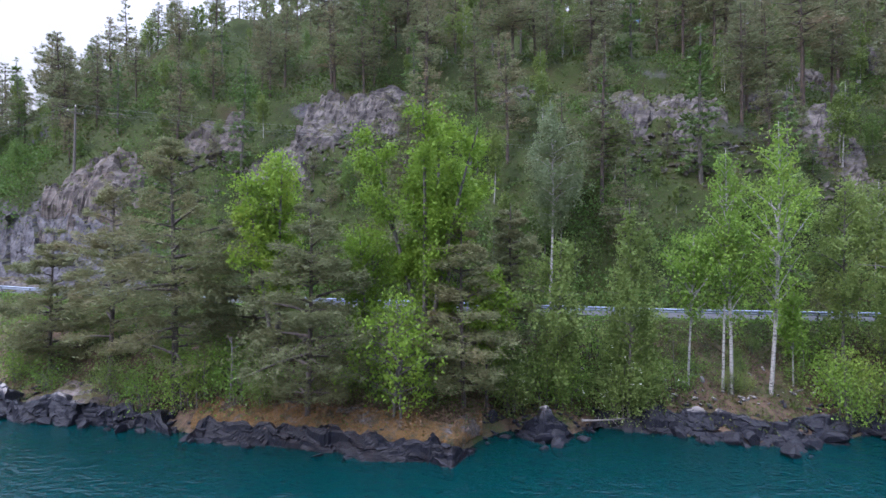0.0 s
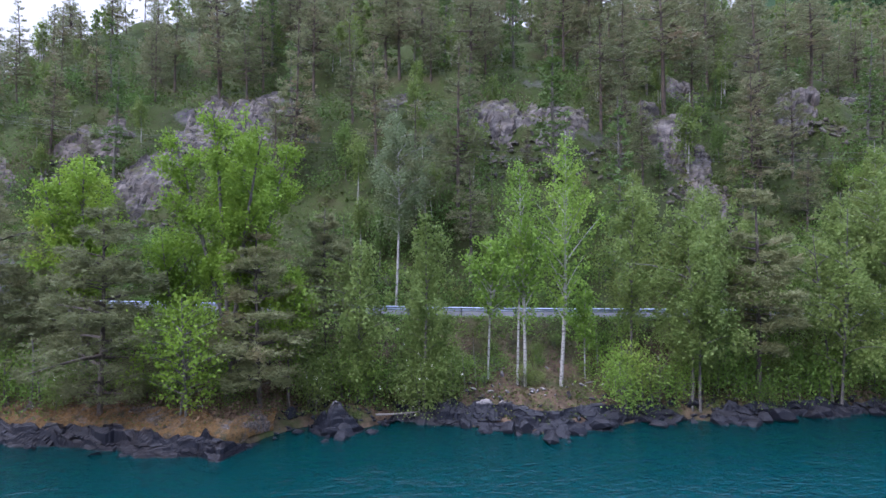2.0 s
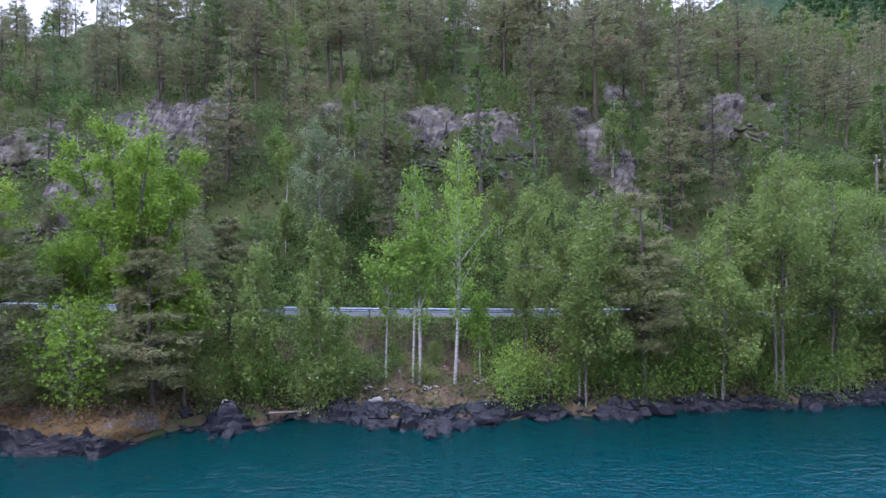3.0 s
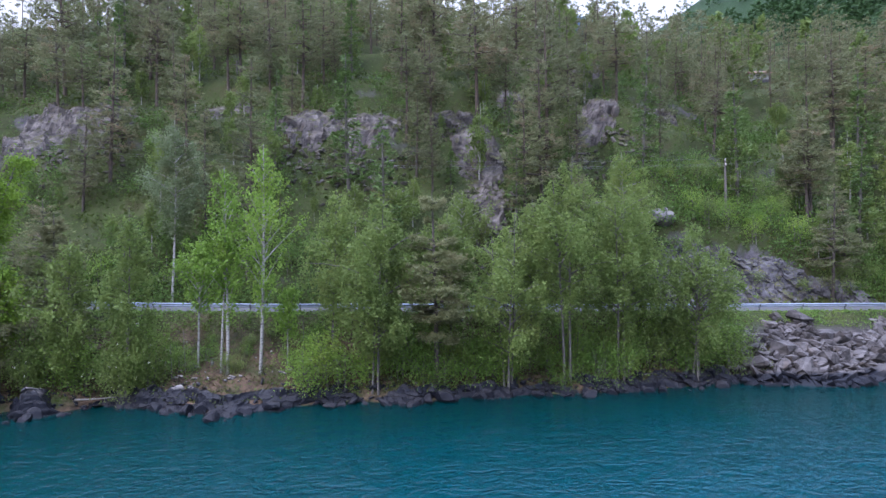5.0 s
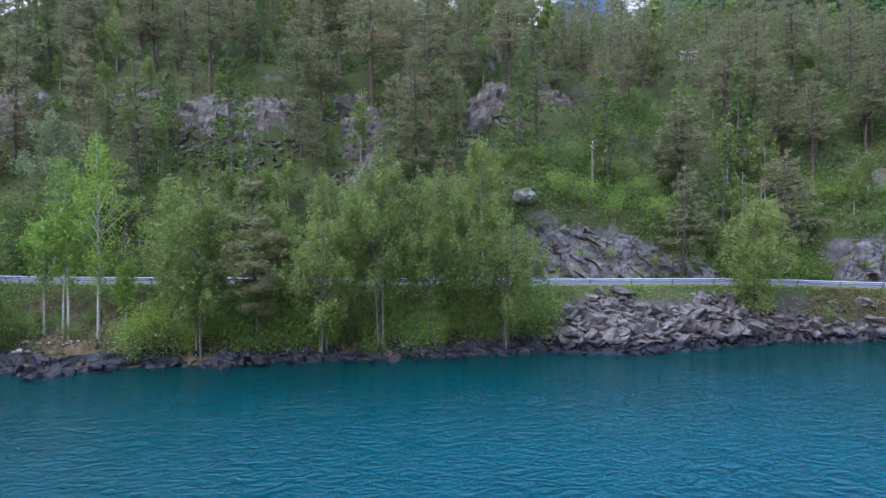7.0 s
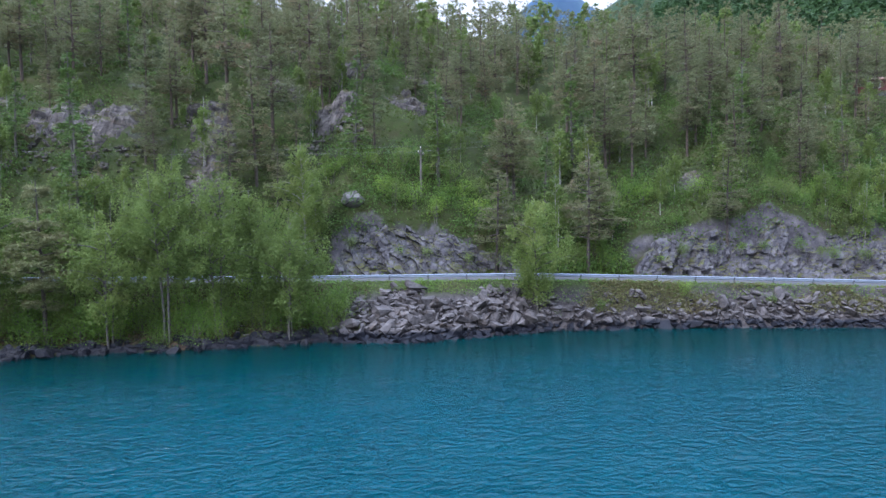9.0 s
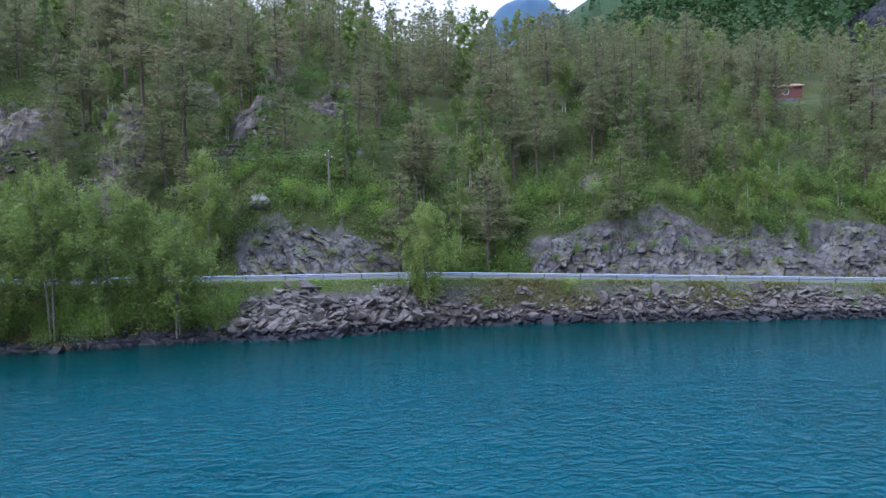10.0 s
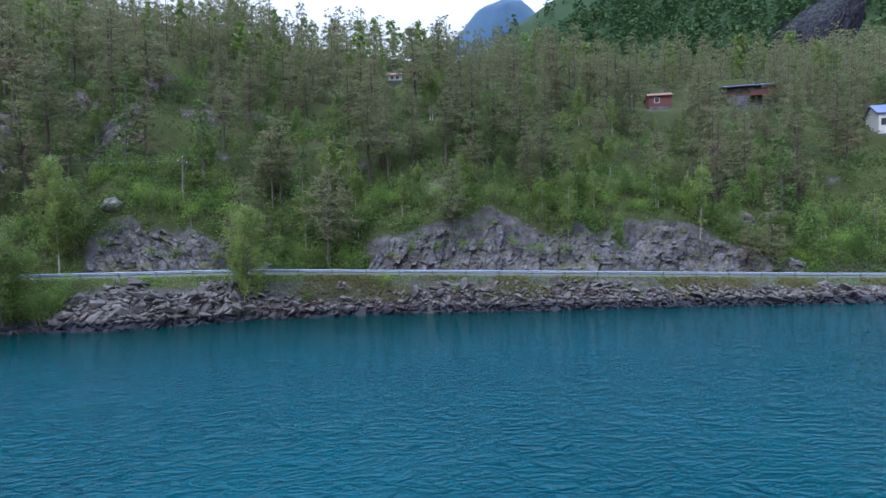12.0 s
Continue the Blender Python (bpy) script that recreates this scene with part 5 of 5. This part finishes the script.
# stone bank below the road: blocks heaped on the slope
riprap = tagged(new("riprap_bank"), "bank of heaped angular grey quarry stones below the road", "stone bank", kind="structure")
RIP = [quarry_stone(640 + i, RIPRAP) for i in range(14)]
rng = np.random.default_rng(67)
near, rest = [], []
for x in np.arange(56.5, 172, 0.36):
    xa = x + rng.uniform(-0.3, 0.3)
    ys, yr = float(shore_y(xa)), float(rail_y(xa)) - 1.0
    u = -0.08 + rng.uniform(0, 0.1)
    while u < 0.94:
        y = ys + (yr - ys) * u
        s = rng.uniform(0.22, 0.58) if xa < 76 else rng.uniform(0.18, 0.44)
        if rng.uniform() < 0.09:
            s *= 1.75
        grassy = u > 0.72 and lattice(xa * 0.3, 5.0, 0, 97) > 0.5
        if not (grassy or (57 > xa and u > 0.3) or (79 < xa < 92 and u > 0.45 and rng.uniform() < 0.5)):
            (near if 57.5 < xa < 76 and len(near) < 300 else rest).append((xa, y, float(ground_z(xa, y)) + 0.12 * s, s))
        u += s * 1.15 / max(yr - ys, 1.0)
for x, y, z, s in near:
    part("stone", RIP[int(rng.integers(14))], riprap, at=tumbled(rng, x, y, z, s))
flat = [(np.array([p.co[:] for p in me.vertices]), np.array([p.vertices[:] for p in me.polygons])) for me in RIP]
pile = []
for x, y, z, s in rest:
    v, f = flat[int(rng.integers(14))]
    m = np.array(tumbled(rng, x, y, z, s))
    pile.append((v @ m[:3, :3].T + m[:3, 3], f))
tagged(part("stones", mesh_of("stones", *joined(pile), RIPRAP), riprap), "smaller heaped quarry stones", kind="stuff")
scree = []
rng = np.random.default_rng(77)
for ox, oy, rx_, ry_, oh in OUTCROPS[:11]:
    for k in range(90):
        x, y = ox + rng.uniform(-1, 1) * (rx_ + 0.5), oy - 0.8 * ry_ - abs(rng.normal()) * 2.0
        v, f = flat[int(rng.integers(14))]
        m = np.array(tumbled(rng, x, y, float(ground_z(x, y)) + 0.08, rng.uniform(0.12, 0.42)))
        scree.append((v @ m[:3, :3].T + m[:3, 3], f))
tagged(new("scree", mesh_of("scree", *joined(scree), OUTCROP)), "loose grey rubble below the rock outcrops", "stones", kind="stuff")
slab = tagged(new("boulder", stone_mesh(660, RIPRAP, 2, 8, 0.5)), "large pale slab of rock in the stone bank", "boulder")
slab.matrix_basis = tumbled(np.random.default_rng(3), 101.0, float(shore_y(101.0)) + 2.2, float(ground_z(101.0, shore_y(101.0) + 2.2)) + 0.1, 1.1)


# moss mat on top of the mossy ledge
mu, mw = np.linspace(-14.5, 2.2, 120), np.linspace(0, 1, 26)
MU, MW = np.meshgrid(mu, mw, indexing="ij")
reach_in = 1.2 + 2.8 * lattice(MU * 0.45, 3.1) * np.clip(np.minimum(MU + 14.5, 2.2 - MU) / 2.5, 0, 1)
inward = MW * reach_in
my = shore_y(MU) + 0.35 + inward
mz = np.maximum(ground_z(MU, my) + 0.1, 1.1 + 0.45 * inward - 0.9 * np.clip(inward - 2.0, 0, 9)) + 0.55 * rough(MU * 0.9, my * 0.9, 0, 83, 5) - 0.5 * ((MW == 0) | (MW == 1))
moss_n = Nodes("orange_moss", 0.95)
tone = moss_n.ramp(moss_n.noise(1.6, 7.0, 0.75), [(0.36, (0.022, 0.026, 0.009)), (0.44, (0.070, 0.042, 0.010)), (0.52, (0.135, 0.070, 0.014)), (0.60, (0.100, 0.056, 0.018))])
bare = moss_n.ramp(moss_n.noise(6.0, 5.0, 0.7), [(0.38, (0.030, 0.027, 0.028)), (0.50, (0.075, 0.064, 0.060)), (0.64, (0.16, 0.142, 0.135))])
tone = moss_n.mix(moss_n.span(moss_n.noise(0.55, 5.0, 0.7, None, 0.6), 0.52, 0.60), tone, bare)
moss_n.colour(moss_n.mix(moss_n.calc("MULTIPLY", moss_n.span(moss_n.noise(11.0, 4.0, 0.7), 0.45, 0.68), 0.6), tone, (0.028, 0.022, 0.012)))
moss_n.bump(moss_n.calc("ADD", moss_n.noise(7.0, 5.0, 0.7), moss_n.calc("MULTIPLY", moss_n.noise(1.8, 5.0, 0.7), 2.0)), 1.0, 0.14)
tagged(new("moss_mat", mesh_of("moss_mat", np.stack([MU, my, mz], -1).reshape(-1, 3), grid_faces(120, 26), moss_n.m, True)), "uneven mat of orange-brown moss on the bedrock ledge", "moss", kind="structure")


# ---- dead wood ----
def dead_stem(seed, length, radius, name, label, m, stubs=5):
    r = np.random.default_rng(seed)
    path, t = stem_path(r, length, 0.03 * length, 8)
    root = tagged(new(name), label, "dead wood")
    part("stem", mesh_of("stem", *tube(path, radius * (1.1 - 0.8 * t), 7), GREY_WOOD, True), root)
    for i in range(stubs):
        u, az, size = r.uniform(0.35, 0.95), r.uniform(0, 6.28), r.uniform(0.15, 0.22) * length
        k = np.linspace(0, 1, 4)
        part("branch", mesh_of("branch", *tube(along(path, t, u) + np.outer(k, (np.cos(az) * size, np.sin(az) * size, size * 0.4)), radius * 0.35 * (1.1 - k), 4), GREY_WOOD, True), root)
    root.matrix_basis = m
    return root


def lying(x, y, z, turn, dip=0.0):
    return Matrix.Translation((x, y, z)) @ Matrix.Rotation(turn, 4, "Z") @ Matrix.Rotation(math.pi / 2 + dip, 4, "Y")


dead_stem(701, 4.3, 0.10, "dead_snag", "bare bleached birch snag standing on the bank", Matrix.Translation((-12.7, 33.2, on_ground(-12.7, 33.2))) @ Matrix.Rotation(-0.03, 4, "Y"), 3)
dead_stem(702, 2.6, 0.07, "driftwood", "bleached driftwood branch on dark rock", lying(8.0, 32.2, 0.95, 0.1), 3)
for k, (x, y, turn, ln) in enumerate(((21.5, 34.0, 0.4, 3.2), (23.0, 34.8, -0.3, 3.6), (15.5, 35.0, 0.2, 2.6), (31.0, 32.6, 2.4, 2.4), (48.5, 33.8, 0.1, 3.0))):
    dead_stem(710 + k, ln, 0.06, "fallen_branch", "grey fallen branch on the bank", lying(x, y, float(ground_z(x, y)) + 0.12, turn), 4)
for k, (x, y, h) in enumerate(((13.6, 34.0, 2.6), (14.4, 34.4, 3.2), (12.9, 34.6, 2.2), (22.6, 35.0, 3.0))):
    dead_stem(730 + k, h, 0.035, "bare_sapling", "thin leafless sapling on the bank", Matrix.Translation((x, y, on_ground(x, y))), 4)


# ---- power line ----
def power_pole(x, y, height, label, base=None):
    root = tagged(new("power_pole"), label, "power pole", "power line poles")
    z = on_ground(x, y, 0.3) if base is None else base
    part("pole", mesh_of("pole", *tube(np.array([(0, 0, 0), (0, 0, height)]), np.array([0.15, 0.10]), 10), POLE_WOOD, True), root)
    part("crossarm", mesh_of("crossarm", *box(-0.9, 0.9, -0.06, 0.06, height - 0.75, height - 0.62), POLE_WOOD), root)
    for k, dx in enumerate((-0.8, 0.0, 0.8)):
        zz = height - 0.62 if dx else height
        part("insulator", mesh_of("insulator", *tube(np.array([(dx, 0, zz), (dx, 0, zz + 0.06), (dx, 0, zz + 0.1), (dx, 0, zz + 0.2)]), np.array([0.03, 0.06, 0.06, 0.03]), 8), PORCELAIN, True), root)
    root.matrix_basis = Matrix.Translation((x, y, z)) @ Matrix.Rotation(1.1, 4, "Z") @ Matrix.Rotation(0.02, 4, "Y")
    return root, Vector((x, y, z + height))


_, tip_a = power_pole(-41.0, 62.0, 7.4, "weathered wooden power pole on the rocky spur", 19.3)
_, tip_b = power_pole(66.1, 50.8, 7.2, "weathered wooden power pole on the heathy slope", 13.4)
tip_0 = Vector((-110, 72, 14.0))
tip_c = Vector((96, 66, 27.0))
_, tip_d = power_pole(11.0, 79.0, 8.0, "wooden power pole with a crossarm among the pines", None)
for p, q in ((tip_0, tip_a), (tip_a, tip_b), (tip_b, tip_c)):
    cable = tagged(new("power_cable"), "thin sagging aluminium power cable", "cable", "power line cables")
    for off, rise in ((-0.8, -0.45), (0.0, 0.2), (0.8, -0.45)):
        k = np.linspace(0, 1, 24)[:, None]
        pts = np.array(p) * (1 - k) + np.array(q) * k - np.array([[0, 0, 1]]) * 4 * k * (1 - k) * (0.02 * (q - p).length) + (off * 0.4, -off * 0.8, rise)
        part("conductor", mesh_of("conductor", *tube(pts, np.full(24, 0.007), 4), WIRE), cable)


# ---- cabins on the slope ----
def house(name, x, y, z, w, dpt, h, roof_h, turn, wall, roof, label, windows, trim=None, over=0.35):
    root = tagged(new(name), label, "house")
    part("wall", mesh_of("wall", *box(-w / 2, w / 2, -dpt / 2, dpt / 2, 0.0, h), wall), root)
    part("foundation", mesh_of("foundation", *box(-w / 2 + 0.05, w / 2 - 0.05, -dpt / 2 + 0.05, dpt / 2 - 0.05, -3.0, 0.0), CLIFF), root)
    o = over
    v = [(-w / 2 - o, -dpt / 2 - o, h - 0.1), (w / 2 + o, -dpt / 2 - o, h - 0.1), (w / 2 + o, 0, h + roof_h), (-w / 2 - o, 0, h + roof_h), (-w / 2 - o, dpt / 2 + o, h - 0.1), (w / 2 + o, dpt / 2 + o, h - 0.1)]
    v = v + [(a, b, c + 0.16) for a, b, c in v]
    f = [(6, 7, 8, 9), (9, 8, 11, 10), (0, 3, 2, 1), (3, 4, 5, 2), (0, 1, 7, 6), (4, 10, 11, 5), (0, 6, 9, 3), (3, 9, 10, 4), (1, 2, 8, 7), (2, 5, 11, 8)]
    part("roof", mesh_of("roof", v, f, roof), root)
    part("gable", mesh_of("gable", [(-w / 2, -dpt / 2, h - 0.05), (-w / 2, dpt / 2, h - 0.05), (-w / 2, 0, h + roof_h - 0.05), (w / 2, dpt / 2, h - 0.05), (w / 2, -dpt / 2, h - 0.05), (w / 2, 0, h + roof_h - 0.05)], [(0, 2, 1), (3, 5, 4)], wall), root)
    for wx_, wz, ww, wh in windows:
        win = part("window", mesh_of("window", *joined([box(wx_ - ww / 2 - 0.08, wx_ + ww / 2 + 0.08, -dpt / 2 - 0.04, -dpt / 2 + 0.02, wz - 0.08, wz), box(wx_ - ww / 2 - 0.08, wx_ + ww / 2 + 0.08, -dpt / 2 - 0.04, -dpt / 2 + 0.02, wz + wh, wz + wh + 0.08),
                                                        box(wx_ - ww / 2 - 0.08, wx_ - ww / 2, -dpt / 2 - 0.04, -dpt / 2 + 0.02, wz, wz + wh), box(wx_ + ww / 2, wx_ + ww / 2 + 0.08, -dpt / 2 - 0.04, -dpt / 2 + 0.02, wz, wz + wh)]), trim or WHITE_WOOD), root)
        part("pane", mesh_of("pane", *box(wx_ - ww / 2, wx_ + ww / 2, -dpt / 2 - 0.012, -dpt / 2 + 0.01, wz, wz + wh), GLASS_DARK), win)
    chim = box(w * 0.15, w * 0.15 + 0.5, 0.1, 0.6, h + roof_h * 0.4, h + roof_h + 0.6)
    part("chimney", mesh_of("chimney", *chim, CLIFF), root)
    root.matrix_basis = Matrix.Translation((x, y, z)) @ Matrix.Rotation(turn, 4, "Z")
    return root


house("cabin", *HOUSES[0], 3.0, 3.0, 1.1, 0.8, -0.2, WHITE_WOOD, ROOF_RED, "small white cabin with a red roof among the pines", ((-0.6, 0.3, 0.6, 0.6), (0.6, 0.3, 0.6, 0.6)))
house("cabin", *HOUSES[1], 4.4, 4.4, 2.2, 0.8, -0.35, RED_WOOD, ROOF_RED, "small red wooden cabin with a white-framed window", ((-0.7, 0.8, 0.9, 0.9),))
lodge = house("house", *HOUSES[2], 9.4, 6.0, 1.9, 0.9, -0.4, BROWN_WOOD, ROOF_BLUE, "dark brown house with a low blue-grey sheet roof and a balcony", ((-2.4, 0.5, 1.3, 1.0), (0.0, 0.5, 1.3, 1.0), (2.4, 0.5, 1.3, 1.0)), BROWN_WOOD, 1.0)
part("balcony", mesh_of("balcony", *joined([box(-0.5, 4.6, -4.4, -3.0, -0.35, -0.2)] + [box(-0.5 + k * 0.3, -0.28 + k * 0.3, -4.4, -4.35, -0.2, 0.7) for k in range(17)] + [box(-0.5, 4.6, -4.45, -4.33, 0.7, 0.8)]), RED_WOOD), lodge, "red-brown railed balcony")
house("house", *HOUSES[3], 6.0, 6.0, 3.6, 1.8, -0.5, WHITE_WOOD, ROOF_BLUE, "white wooden house partly hidden by trees", ((-2.2, 1.5, 0.9, 1.2), (0.2, 1.5, 0.9, 1.2)))
